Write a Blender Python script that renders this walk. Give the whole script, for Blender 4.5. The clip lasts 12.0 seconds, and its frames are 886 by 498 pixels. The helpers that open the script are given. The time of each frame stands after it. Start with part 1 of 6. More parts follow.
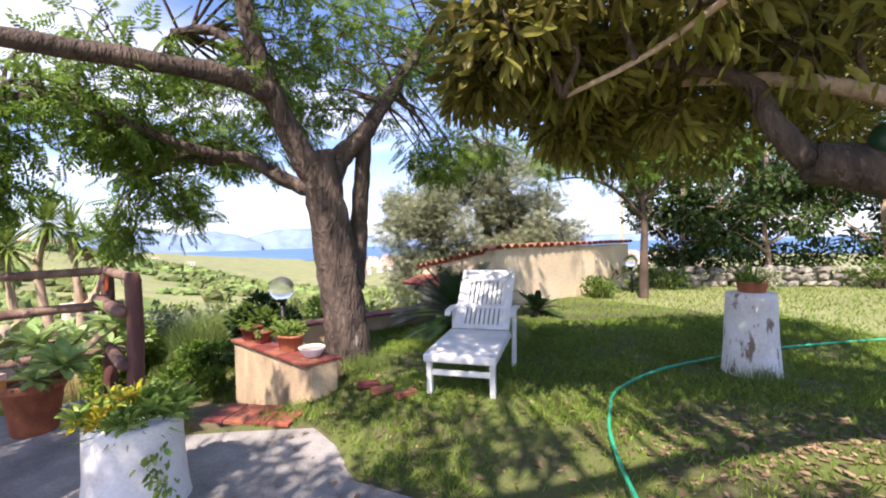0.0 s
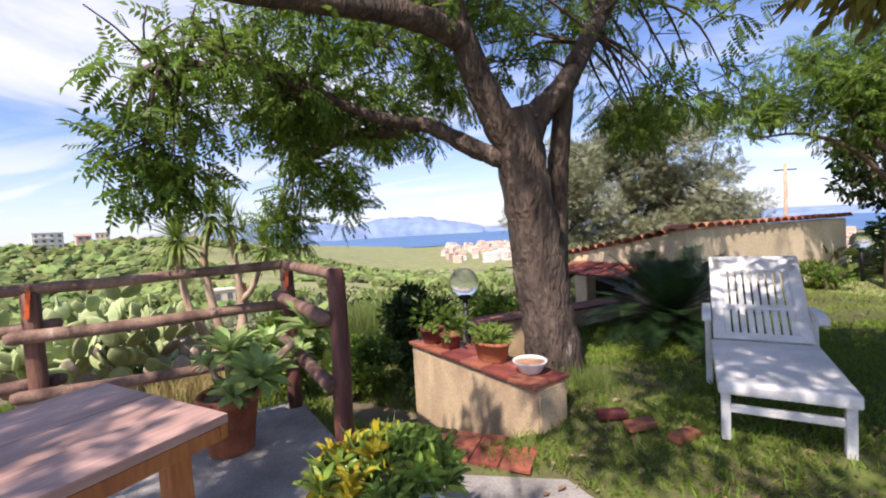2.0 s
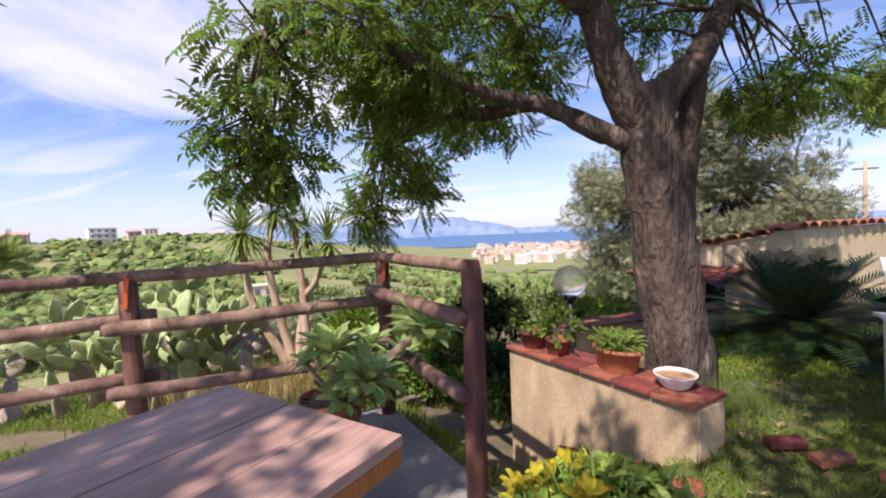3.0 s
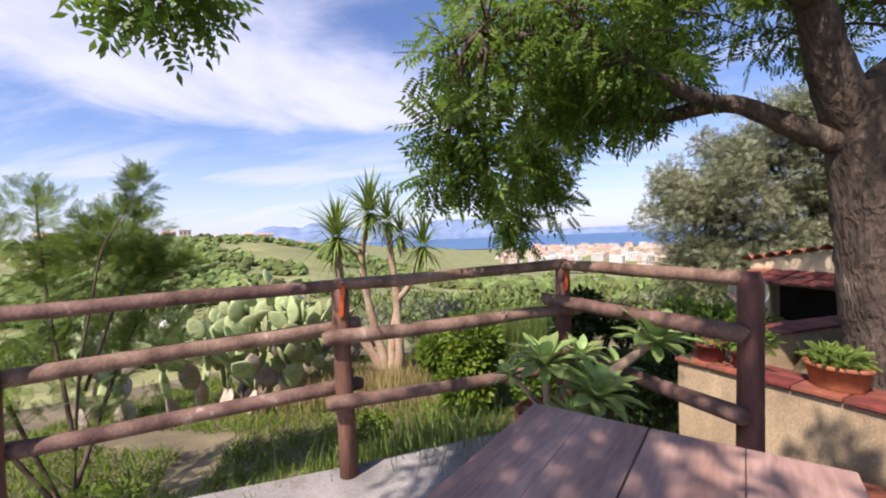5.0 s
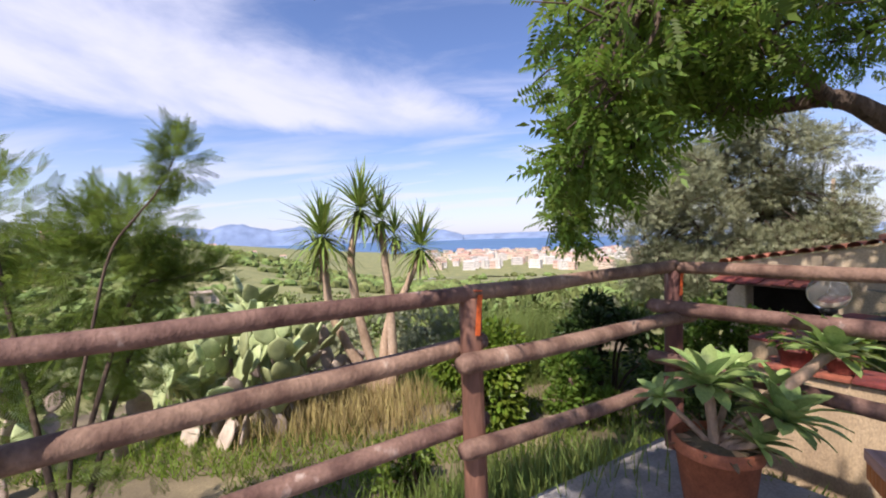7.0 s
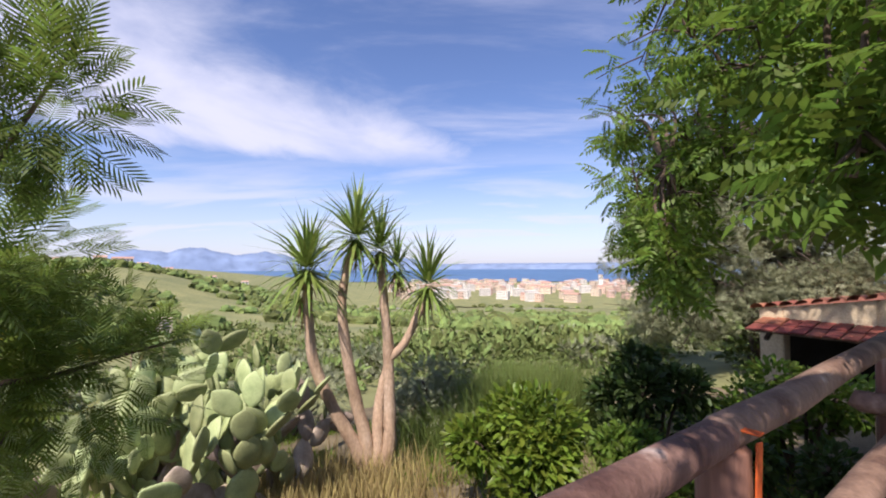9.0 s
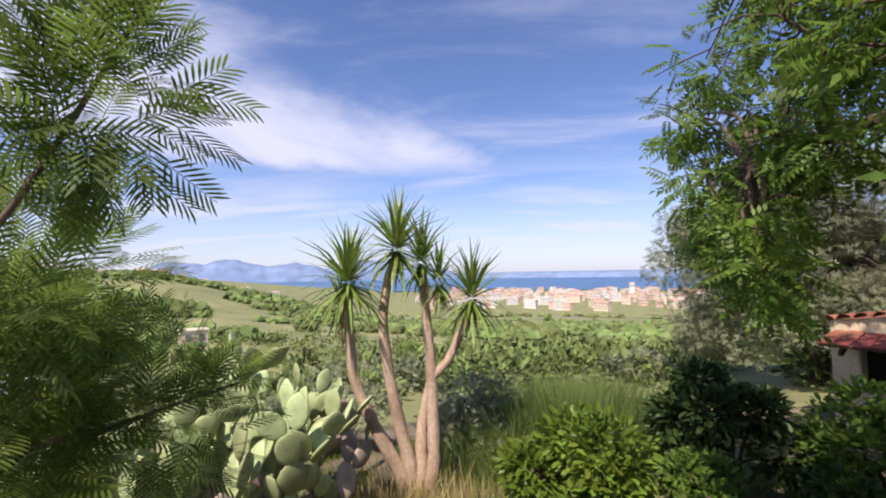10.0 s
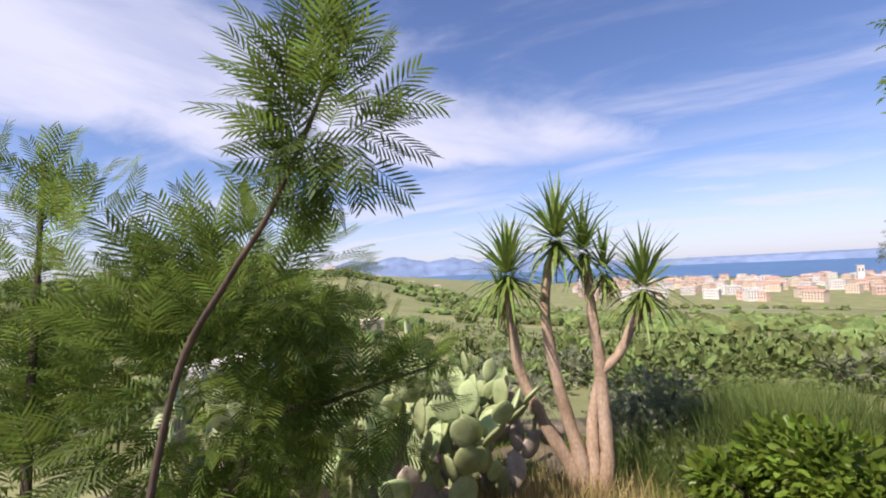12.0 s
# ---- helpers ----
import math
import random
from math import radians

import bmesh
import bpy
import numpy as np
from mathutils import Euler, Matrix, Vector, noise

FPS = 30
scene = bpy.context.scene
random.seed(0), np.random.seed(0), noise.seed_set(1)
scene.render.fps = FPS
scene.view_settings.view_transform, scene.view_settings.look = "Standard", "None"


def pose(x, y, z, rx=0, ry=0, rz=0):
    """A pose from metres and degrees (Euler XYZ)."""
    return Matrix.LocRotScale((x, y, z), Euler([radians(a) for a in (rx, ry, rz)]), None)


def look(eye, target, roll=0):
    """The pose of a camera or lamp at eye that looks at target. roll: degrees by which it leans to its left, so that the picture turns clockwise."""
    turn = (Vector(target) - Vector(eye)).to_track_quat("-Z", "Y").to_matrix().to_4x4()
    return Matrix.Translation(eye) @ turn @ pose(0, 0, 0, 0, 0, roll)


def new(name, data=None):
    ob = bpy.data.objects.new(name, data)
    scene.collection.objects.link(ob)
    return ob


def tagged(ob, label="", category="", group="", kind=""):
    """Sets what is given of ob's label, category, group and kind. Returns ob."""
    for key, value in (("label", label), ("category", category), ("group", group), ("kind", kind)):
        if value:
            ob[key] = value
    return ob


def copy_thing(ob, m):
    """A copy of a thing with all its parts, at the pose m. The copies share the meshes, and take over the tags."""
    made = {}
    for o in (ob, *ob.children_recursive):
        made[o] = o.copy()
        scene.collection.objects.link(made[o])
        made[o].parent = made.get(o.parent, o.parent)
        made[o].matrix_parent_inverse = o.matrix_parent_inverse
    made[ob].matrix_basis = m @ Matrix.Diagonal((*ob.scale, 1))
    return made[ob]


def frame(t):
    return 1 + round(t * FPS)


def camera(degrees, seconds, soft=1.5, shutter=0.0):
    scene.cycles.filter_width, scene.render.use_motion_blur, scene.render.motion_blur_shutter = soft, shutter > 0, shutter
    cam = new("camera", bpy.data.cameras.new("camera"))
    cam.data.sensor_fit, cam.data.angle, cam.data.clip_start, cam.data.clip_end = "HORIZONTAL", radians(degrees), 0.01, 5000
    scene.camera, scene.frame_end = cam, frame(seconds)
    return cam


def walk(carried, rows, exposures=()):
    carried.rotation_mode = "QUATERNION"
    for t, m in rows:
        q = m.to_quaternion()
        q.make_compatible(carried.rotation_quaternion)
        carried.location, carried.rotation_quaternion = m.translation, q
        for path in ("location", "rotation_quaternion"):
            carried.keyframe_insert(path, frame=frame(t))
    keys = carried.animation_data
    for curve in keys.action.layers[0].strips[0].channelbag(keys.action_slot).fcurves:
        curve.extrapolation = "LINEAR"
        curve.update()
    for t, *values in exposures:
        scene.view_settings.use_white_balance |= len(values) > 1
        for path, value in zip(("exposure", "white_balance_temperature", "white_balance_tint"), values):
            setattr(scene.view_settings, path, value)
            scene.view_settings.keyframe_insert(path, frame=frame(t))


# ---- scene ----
cam = camera(92.5, 12.0, soft=2.0)
PATH = [
    (0, (-0.03, 0.249, 1.352), (0.008, 2.248, 1.307), -1.4),
    (0.5, (-0.28, 0.494, 1.352), (-0.341, 2.492, 1.309), -2.0),
    (1, (-0.567, 0.801, 1.361), (-0.739, 2.793, 1.297), -2.3),
    (1.5, (-0.865, 1.0, 1.326), (-1.152, 2.978, 1.246), -2.9),
    (2, (-1.212, 1.185, 1.357), (-1.616, 3.141, 1.262), -3.2),
    (2.5, (-1.567, 1.385, 1.345), (-2.057, 3.322, 1.25), -3.0),
    (3, (-1.925, 1.41, 1.309), (-2.471, 3.332, 1.224), -2.4),
    (3.5, (-2.29, 1.327, 1.349), (-2.888, 3.234, 1.257), -1.8),
    (3.7, (-2.367, 1.226, 1.385), (-3.03, 3.111, 1.292), -2.1),
    (5.5, (-3.507, 1.135, 1.398), (-4.125, 3.036, 1.337), -2.6),
    (6, (-3.83, 1.171, 1.367), (-4.36, 3.098, 1.309), -3.1),
    (6.5, (-4.197, 1.232, 1.374), (-4.606, 3.188, 1.295), -2.4),
    (8.3, (-5.022, 2.15, 1.415), (-5.176, 4.144, 1.446), -1.1),
    (8.5, (-5.09, 2.25, 1.421), (-5.239, 4.244, 1.46), -1.0),
    (9, (-5.252, 2.492, 1.478), (-5.405, 4.485, 1.55), -0.2),
    (9.5, (-5.39, 2.639, 1.505), (-5.582, 4.628, 1.594), -0.6),
    (10, (-5.49, 2.70, 1.526), (-5.764, 4.678, 1.642), -0.8),
    (10.5, (-5.536, 2.735, 1.537), (-5.927, 4.693, 1.666), -1.0),
    (11, (-5.546, 2.735, 1.538), (-6.095, 4.654, 1.67), -1.3),
    (11.5, (-5.549, 2.725, 1.535), (-6.289, 4.58, 1.649), -1.7),
    (12, (-5.556, 2.705, 1.519), (-6.505, 4.462, 1.619), -2.7),
]
walk(cam, [(t, look(eye, target, roll)) for t, eye, target, roll in PATH],
     exposures=[(0.0, 1.3, 6600, 20), (1.0, 1.1, 6600, 20), (2.0, 0.8, 6600, 20), (3.5, 0.65, 6600, 20), (6.5, 0.6, 6600, 20), (9.0, 0.5, 6600, 20), (12.0, 0.45, 6600, 20)])

# ---- world, sun and sky ----
SUN_FROM = Vector((-0.22, -0.66, 0.90)).normalized()
world = bpy.data.worlds.new("world")
scene.world = world
world.use_nodes = True
wn, wl = world.node_tree.nodes, world.node_tree.links
wn.clear()
sky = wn.new("ShaderNodeTexSky")
sky.sky_type, sky.sun_disc = "NISHITA", False
sky.sun_elevation = math.asin(SUN_FROM.z)
sky.sun_rotation = math.atan2(SUN_FROM.x, SUN_FROM.y)
sky.air_density, sky.dust_density, sky.ozone_density = 1.0, 0.6, 2.5
coord = wn.new("ShaderNodeTexCoord")
sep = wn.new("ShaderNodeSeparateXYZ")
wl.new(coord.outputs["Generated"], sep.inputs[0])


def wmath(op, a, b=None):
    n = wn.new("ShaderNodeMath")
    n.operation = op
    for i, v in enumerate((a, b)):
        if v is None:
            continue
        if isinstance(v, (int, float)):
            n.inputs[i].default_value = v
        else:
            wl.new(v, n.inputs[i])
    return n.outputs[0]


# clouds lie on a high flat layer: direction divided by height
high = wmath("ADD", wmath("MAXIMUM", sep.outputs[2], 0.0), 0.12)
comb = wn.new("ShaderNodeCombineXYZ")
wl.new(wmath("DIVIDE", sep.outputs[0], high), comb.inputs[0])
wl.new(wmath("DIVIDE", sep.outputs[1], high), comb.inputs[1])
layer = wn.new("ShaderNodeSeparateXYZ")
wl.new(comb.outputs[0], layer.inputs[0])


def wnoise(scale, detail, rough, stretch, turn=0.0, shift=(0, 0, 0)):
    cm = wn.new("ShaderNodeMapping")
    cm.inputs["Rotation"].default_value = (0, 0, radians(turn))
    cm.inputs["Scale"].default_value = stretch
    cm.inputs["Location"].default_value = shift
    wl.new(comb.outputs[0], cm.inputs[0])
    t = wn.new("ShaderNodeTexNoise")
    t.inputs["Scale"].default_value, t.inputs["Detail"].default_value = scale, detail
    t.inputs["Roughness"].default_value, t.inputs["Distortion"].default_value = rough, 0.4
    wl.new(cm.outputs[0], t.inputs["Vector"])
    return t.outputs["Fac"]


def wrange(v, a, b, c, d):
    mr = wn.new("ShaderNodeMapRange")
    mr.interpolation_type = "SMOOTHSTEP"
    for k, x in zip(("From Min", "From Max", "To Min", "To Max"), (a, b, c, d)):
        mr.inputs[k].default_value = x
    wl.new(v, mr.inputs["Value"])
    return mr.outputs[0]


def wcurve(v, stops):
    """A smooth curve through (place, value) stops, places from 0 to 4 and values from 0 to 1."""
    cr = wn.new("ShaderNodeValToRGB")
    cr.color_ramp.interpolation = "B_SPLINE"
    for k, (p, g) in enumerate(stops):
        e = cr.color_ramp.elements[k] if k < 2 else cr.color_ramp.elements.new(p / 4)
        e.position, e.color = p / 4, (g, g, g, 1)
    wl.new(wmath("DIVIDE", v, 4.0), cr.inputs[0])
    return cr.outputs[0]


# one long bank of cloud that bends and thins out over the sea, with thin wisps about it
cu, cv = layer.outputs[0], layer.outputs[1]
ragged = wnoise(2.2, 8, 0.6, (1.0, 0.8, 1), 25)
middle = wmath("SUBTRACT", wmath("MULTIPLY", wcurve(cv, [(0.0, 0.16), (4.0, 1.0), (0.8, 0.2), (1.5, 0.26), (2.0, 0.37), (2.4, 0.5), (2.9, 0.72)]), 3.0), 2.3)
breadth = wcurve(cv, [(0.0, 0.75), (4.0, 0.3), (1.2, 0.66), (1.8, 0.85), (2.3, 0.75), (2.8, 0.4)])
off = wmath("ABSOLUTE", wmath("SUBTRACT", wmath("ADD", cu, wmath("MULTIPLY", wmath("SUBTRACT", ragged, 0.5), 1.1)), middle))
bank = wmath("MULTIPLY", wrange(wmath("DIVIDE", off, breadth), 0.35, 1.25, 1.0, 0.0), wrange(wnoise(1.6, 6, 0.55, (1.0, 0.6, 1), 30, (1.7, 0.4, 0)), 0.25, 0.6, 0.45, 0.95))
bank = wmath("MULTIPLY", bank, wrange(cv, 2.35, 2.95, 1.0, 0.0))
wisps = wrange(wnoise(1.5, 8, 0.6, (0.5, 1.3, 1), -25, (2.3, 1.1, 0)), 0.46, 0.78, 0.0, 0.5)
low = wrange(wnoise(1.3, 7, 0.55, (0.45, 1.2, 1), 12, (0.6, 4.2, 0)), 0.40, 0.66, 0.0, 0.75)
low = wmath("MULTIPLY", low, wrange(sep.outputs[2], 0.10, 0.30, 1.0, 0.0))
clouds = wmath("MAXIMUM", bank, wmath("MAXIMUM", wisps, low))
haze = wn.new("ShaderNodeMapRange")
haze.inputs["From Min"].default_value, haze.inputs["From Max"].default_value = 0.0, 0.22
haze.inputs["To Min"].default_value, haze.inputs["To Max"].default_value = 0.55, 0.0
wl.new(sep.outputs[2], haze.inputs["Value"])
fac = wmath("MAXIMUM", clouds, haze.outputs[0])
mixc = wn.new("ShaderNodeMixRGB")
wl.new(fac, mixc.inputs[0])
tint = wn.new("ShaderNodeMixRGB")
tint.blend_type, tint.inputs[0].default_value, tint.inputs[2].default_value = "MULTIPLY", 1.0, (0.92, 1.0, 1.22, 1)
wl.new(sky.outputs[0], tint.inputs[1])
wl.new(tint.outputs[0], mixc.inputs[1])
mixc.inputs[2].default_value = (5.9, 6.3, 7.6, 1)
bg = wn.new("ShaderNodeBackground")
bg.inputs["Strength"].default_value = 0.1
wl.new(mixc.outputs[0], bg.inputs[0])
wout = wn.new("ShaderNodeOutputWorld")
wl.new(bg.outputs[0], wout.inputs[0])

sun = new("sun", bpy.data.lights.new("sun", "SUN"))
sun.data.energy, sun.data.angle, sun.data.color = 4.6, radians(0.6), (1.0, 0.95, 0.86)
sun.matrix_world = look(SUN_FROM * 50, (0, 0, 0))


# ---- materials ----
def material(name, base, second=None, rough=0.8, metal=0.0, scale=8.0, fine=60.0, bump=0.3, third=None, stretch=(1, 1, 1), per="object",
             spread=0.0, trans=0.0, spec=0.3, depth=0.01):
    """Noise at two scales between two or three colours, fine relief, and a random shade for each piece."""
    m = bpy.data.materials.new(name)
    m.use_nodes = True
    n, l = m.node_tree.nodes, m.node_tree.links
    b = n["Principled BSDF"]
    b.inputs["Roughness"].default_value, b.inputs["Metallic"].default_value = rough, metal
    b.inputs["Specular IOR Level"].default_value = spec
    tc = n.new("ShaderNodeTexCoord")
    mp = n.new("ShaderNodeMapping")
    mp.inputs["Scale"].default_value = stretch
    l.new(tc.outputs["Object"], mp.inputs[0])
    big, small = n.new("ShaderNodeTexNoise"), n.new("ShaderNodeTexNoise")
    big.inputs["Scale"].default_value, big.inputs["Detail"].default_value = scale, 5
    small.inputs["Scale"].default_value, small.inputs["Detail"].default_value = fine, 4
    for t in (big, small):
        l.new(mp.outputs[0], t.inputs["Vector"])
    second = second or tuple(c * 0.6 for c in base)
    cr = n.new("ShaderNodeValToRGB")
    cr.color_ramp.elements[0].position, cr.color_ramp.elements[1].position = 0.33, 0.66
    cr.color_ramp.elements[0].color, cr.color_ramp.elements[1].color = (*second, 1), (*base, 1)
    if third:
        e = cr.color_ramp.elements.new(0.78)
        e.color = (*third, 1)
    l.new(big.outputs["Fac"], cr.inputs[0])
    mx = n.new("ShaderNodeMixRGB")
    mx.blend_type, mx.inputs[0].default_value = "OVERLAY", 0.45
    l.new(cr.outputs[0], mx.inputs[1])
    l.new(small.outputs["Fac"], mx.inputs[2])
    out = mx.outputs[0]
    if spread:
        if per == "object":
            rnd = n.new("ShaderNodeObjectInfo").outputs["Random"]
        else:
            rnd = n.new("ShaderNodeNewGeometry").outputs["Random Per Island"]
        mr = n.new("ShaderNodeMapRange")
        mr.inputs["To Min"].default_value, mr.inputs["To Max"].default_value = 1 - spread, 1 + spread
        l.new(rnd, mr.inputs["Value"])
        hs = n.new("ShaderNodeHueSaturation")
        l.new(out, hs.inputs["Color"])
        l.new(mr.outputs[0], hs.inputs["Value"])
        mh = n.new("ShaderNodeMapRange")
        mh.inputs["To Min"].default_value, mh.inputs["To Max"].default_value = 0.5 - spread * 0.05, 0.5 + spread * 0.05
        l.new(rnd, mh.inputs["Value"])
        l.new(mh.outputs[0], hs.inputs["Hue"])
        out = hs.outputs[0]
    l.new(out, b.inputs["Base Color"])
    if bump:
        bp = n.new("ShaderNodeBump")
        bp.inputs["Strength"].default_value, bp.inputs["Distance"].default_value = bump, depth
        l.new(small.outputs["Fac"], bp.inputs["Height"])
        l.new(bp.outputs[0], b.inputs["Normal"])
    if trans:
        tr = n.new("ShaderNodeBsdfTranslucent")
        l.new(out, tr.inputs["Color"])
        ms = n.new("ShaderNodeMixShader")
        ms.inputs[0].default_value = trans
        l.new(b.outputs[0], ms.inputs[1])
        l.new(tr.outputs[0], ms.inputs[2])
        l.new(ms.outputs[0], n["Material Output"].inputs[0])
    return m


M = {}
M["soil"] = material("soil", (0.22, 0.175, 0.10), (0.11, 0.088, 0.055), 0.95, scale=1.6, fine=40, third=(0.30, 0.25, 0.13), depth=0.03)
M["valley"] = material("valley", (0.26, 0.255, 0.105), (0.165, 0.18, 0.075), 0.95, scale=0.06, fine=0.9, third=(0.42, 0.35, 0.20), bump=0.0)
M["grass"] = material("grass", (0.19, 0.27, 0.035), (0.125, 0.185, 0.024), 0.6, scale=1.2, fine=30, bump=0, per="island", spread=0.35, trans=0.35)
M["tall_grass"] = material("tall_grass", (0.20, 0.26, 0.07), (0.12, 0.17, 0.04), 0.6, scale=1.2, fine=30, bump=0, per="island", spread=0.3, trans=0.35)
M["dry_grass"] = material("dry_grass", (0.42, 0.33, 0.14), (0.26, 0.2, 0.08), 0.7, scale=2, fine=30, bump=0, per="island", spread=0.3, trans=0.2)
M["lawn"] = material("lawn_soil", (0.11, 0.135, 0.03), (0.075, 0.065, 0.035), 0.95, scale=1.6, fine=45, third=(0.19, 0.145, 0.085), depth=0.02)
M["concrete"] = material("concrete", (0.36, 0.33, 0.30), (0.19, 0.175, 0.16), 0.9, scale=2.6, fine=60, third=(0.46, 0.42, 0.37), bump=0.5)
M["stucco"] = material("stucco", (0.54, 0.405, 0.25), (0.33, 0.235, 0.145), 0.9, scale=3.2, fine=90, third=(0.64, 0.53, 0.37), stretch=(1, 1, 0.5), bump=0.6)
M["barn_stucco"] = material("barn_stucco", (0.66, 0.54, 0.36), (0.48, 0.38, 0.25), 0.9, scale=1.1, fine=40, bump=0.4)
M["terracotta"] = material("terracotta", (0.45, 0.16, 0.075), (0.28, 0.10, 0.05), 0.75, scale=9, fine=80, third=(0.56, 0.26, 0.15), spread=0.2)
M["red_tile"] = material("red_tile", (0.30, 0.085, 0.055), (0.15, 0.055, 0.04), 0.65, scale=7, fine=50, third=(0.40, 0.22, 0.17), spread=0.35)
M["roof_tile"] = material("roof_tile", (0.42, 0.16, 0.09), (0.25, 0.11, 0.07), 0.8, scale=6, fine=50, third=(0.5, 0.3, 0.2), spread=0.3)
M["fence_wood"] = material("fence_wood", (0.20, 0.092, 0.064), (0.085, 0.038, 0.028), 0.65, scale=11, fine=60, third=(0.40, 0.29, 0.23), stretch=(1, 1, 0.16), bump=0.5, spread=0.2)
M["rail_wood"] = material("rail_wood", (0.245, 0.15, 0.11), (0.095, 0.05, 0.038), 0.8, scale=7, fine=55, third=(0.58, 0.48, 0.40), stretch=(1, 1, 0.6), bump=0.7, spread=0.2)
M["table_wood"] = material("table_wood", (0.43, 0.27, 0.23), (0.27, 0.15, 0.12), 0.45, scale=5, fine=60, third=(0.42, 0.28, 0.25), stretch=(1, 0.12, 1), bump=0.35, spread=0.12)
M["leg_wood"] = material("leg_wood", (0.40, 0.15, 0.045), (0.25, 0.085, 0.03), 0.5, scale=6, fine=60, stretch=(1, 1, 0.15), spread=0.1)
M["plastic"] = material("white_plastic", (0.74, 0.72, 0.68), (0.60, 0.58, 0.54), 0.42, scale=7, fine=90, bump=0.05, spec=0.5)
M["white_paint"] = material("white_paint", (0.80, 0.78, 0.74), (0.66, 0.62, 0.56), 0.85, scale=4, fine=50, third=(0.82, 0.8, 0.77), bump=0.4)
M["bark"] = material("bark", (0.13, 0.093, 0.07), (0.055, 0.04, 0.032), 0.9, scale=9, fine=34, third=(0.31, 0.24, 0.185), stretch=(1, 1, 0.28), bump=1.0, depth=0.06)
M["pale_bark"] = material("pale_bark", (0.50, 0.36, 0.25), (0.34, 0.23, 0.15), 0.9, scale=5, fine=40, third=(0.58, 0.46, 0.36), stretch=(1, 1, 0.5), bump=0.7, depth=0.02)
M["dark_bark"] = material("dark_bark", (0.13, 0.09, 0.065), (0.06, 0.042, 0.03), 0.9, scale=5, fine=40, stretch=(1, 1, 0.5), bump=0.7)
M["leaf_tree"] = material("leaf_tree", (0.17, 0.26, 0.04), (0.11, 0.18, 0.028), 0.5, scale=0.8, fine=20, bump=0, per="island", spread=0.35, trans=0.52)
M["leaf_broad"] = material("leaf_broad", (0.27, 0.24, 0.055), (0.17, 0.155, 0.035), 0.4, scale=1.0, fine=20, third=(0.36, 0.25, 0.09), bump=0, per="island", spread=0.4, trans=0.55)
M["leaf_olive"] = material("leaf_olive", (0.32, 0.335, 0.20), (0.20, 0.22, 0.12), 0.6, scale=0.7, fine=10, third=(0.44, 0.44, 0.32), bump=0, per="island", spread=0.35, trans=0.25)
M["leaf_mimosa"] = material("leaf_mimosa", (0.20, 0.265, 0.05), (0.125, 0.18, 0.034), 0.5, scale=1.5, fine=20, third=(0.36, 0.37, 0.07), bump=0, per="island", spread=0.3, trans=0.62)
M["leaf_lemon"] = material("leaf_lemon", (0.19, 0.26, 0.035), (0.10, 0.16, 0.02), 0.4, scale=2, fine=20, bump=0, per="island", spread=0.35, trans=0.4)
M["leaf_dark"] = material("leaf_dark", (0.06, 0.10, 0.022), (0.035, 0.06, 0.014), 0.5, scale=1, fine=20, bump=0, per="island", spread=0.35, trans=0.3)
M["leaf_yucca"] = material("leaf_yucca", (0.25, 0.33, 0.075), (0.14, 0.21, 0.045), 0.45, scale=2, fine=20, bump=0, per="island", spread=0.25, trans=0.25)
M["leaf_dead"] = material("leaf_dead", (0.32, 0.22, 0.12), (0.2, 0.13, 0.07), 0.8, scale=2, fine=20, bump=0, per="island", spread=0.25)
M["leaf_agave"] = material("leaf_agave", (0.36, 0.47, 0.17), (0.24, 0.35, 0.11), 0.45, scale=4, fine=30, third=(0.44, 0.50, 0.22), bump=0.1, spread=0.2, trans=0.3)
M["leaf_succulent"] = material("leaf_succulent", (0.22, 0.30, 0.05), (0.12, 0.19, 0.035), 0.45, scale=6, fine=30, third=(0.42, 0.40, 0.06), bump=0.1, spread=0.3, per="island")
M["leaf_yellow"] = material("leaf_yellow", (0.62, 0.5, 0.04), (0.42, 0.36, 0.04), 0.5, scale=6, fine=30, bump=0, per="island", spread=0.25, trans=0.3)
M["leaf_cycad"] = material("leaf_cycad", (0.035, 0.07, 0.022), (0.02, 0.042, 0.014), 0.4, scale=3, fine=30, bump=0, per="island", spread=0.25, trans=0.1)
M["cactus"] = material("cactus", (0.42, 0.47, 0.22), (0.27, 0.32, 0.145), 0.55, scale=2.6, fine=45, third=(0.56, 0.56, 0.30), bump=0.4, spread=0.3)
M["cactus_old"] = material("woody_cactus", (0.50, 0.40, 0.32), (0.30, 0.23, 0.18), 0.8, scale=3, fine=40, third=(0.58, 0.50, 0.42), bump=0.7, spread=0.3)
M["scrub"] = material("scrub", (0.18, 0.22, 0.065), (0.09, 0.125, 0.035), 0.9, scale=0.12, fine=2.5, third=(0.27, 0.28, 0.12), bump=0, per="island", spread=0.45)
M["globe"] = material("opal_globe", (0.82, 0.83, 0.82), (0.74, 0.74, 0.72), 0.2, scale=4, fine=30, bump=0, spec=0.5)
gl = M["globe"].node_tree.nodes["Principled BSDF"]
gl.inputs["Transmission Weight"].default_value, gl.inputs["Roughness"].default_value, gl.inputs["IOR"].default_value = 0.92, 0.1, 1.08
M["black_metal"] = material("black_metal", (0.025, 0.025, 0.028), (0.015, 0.015, 0.016), 0.45, 0.4, scale=8, fine=70, bump=0.1)
M["hose"] = material("hose_plastic", (0.02, 0.42, 0.22), (0.015, 0.33, 0.17), 0.4, scale=8, fine=70, bump=0, spec=0.5)
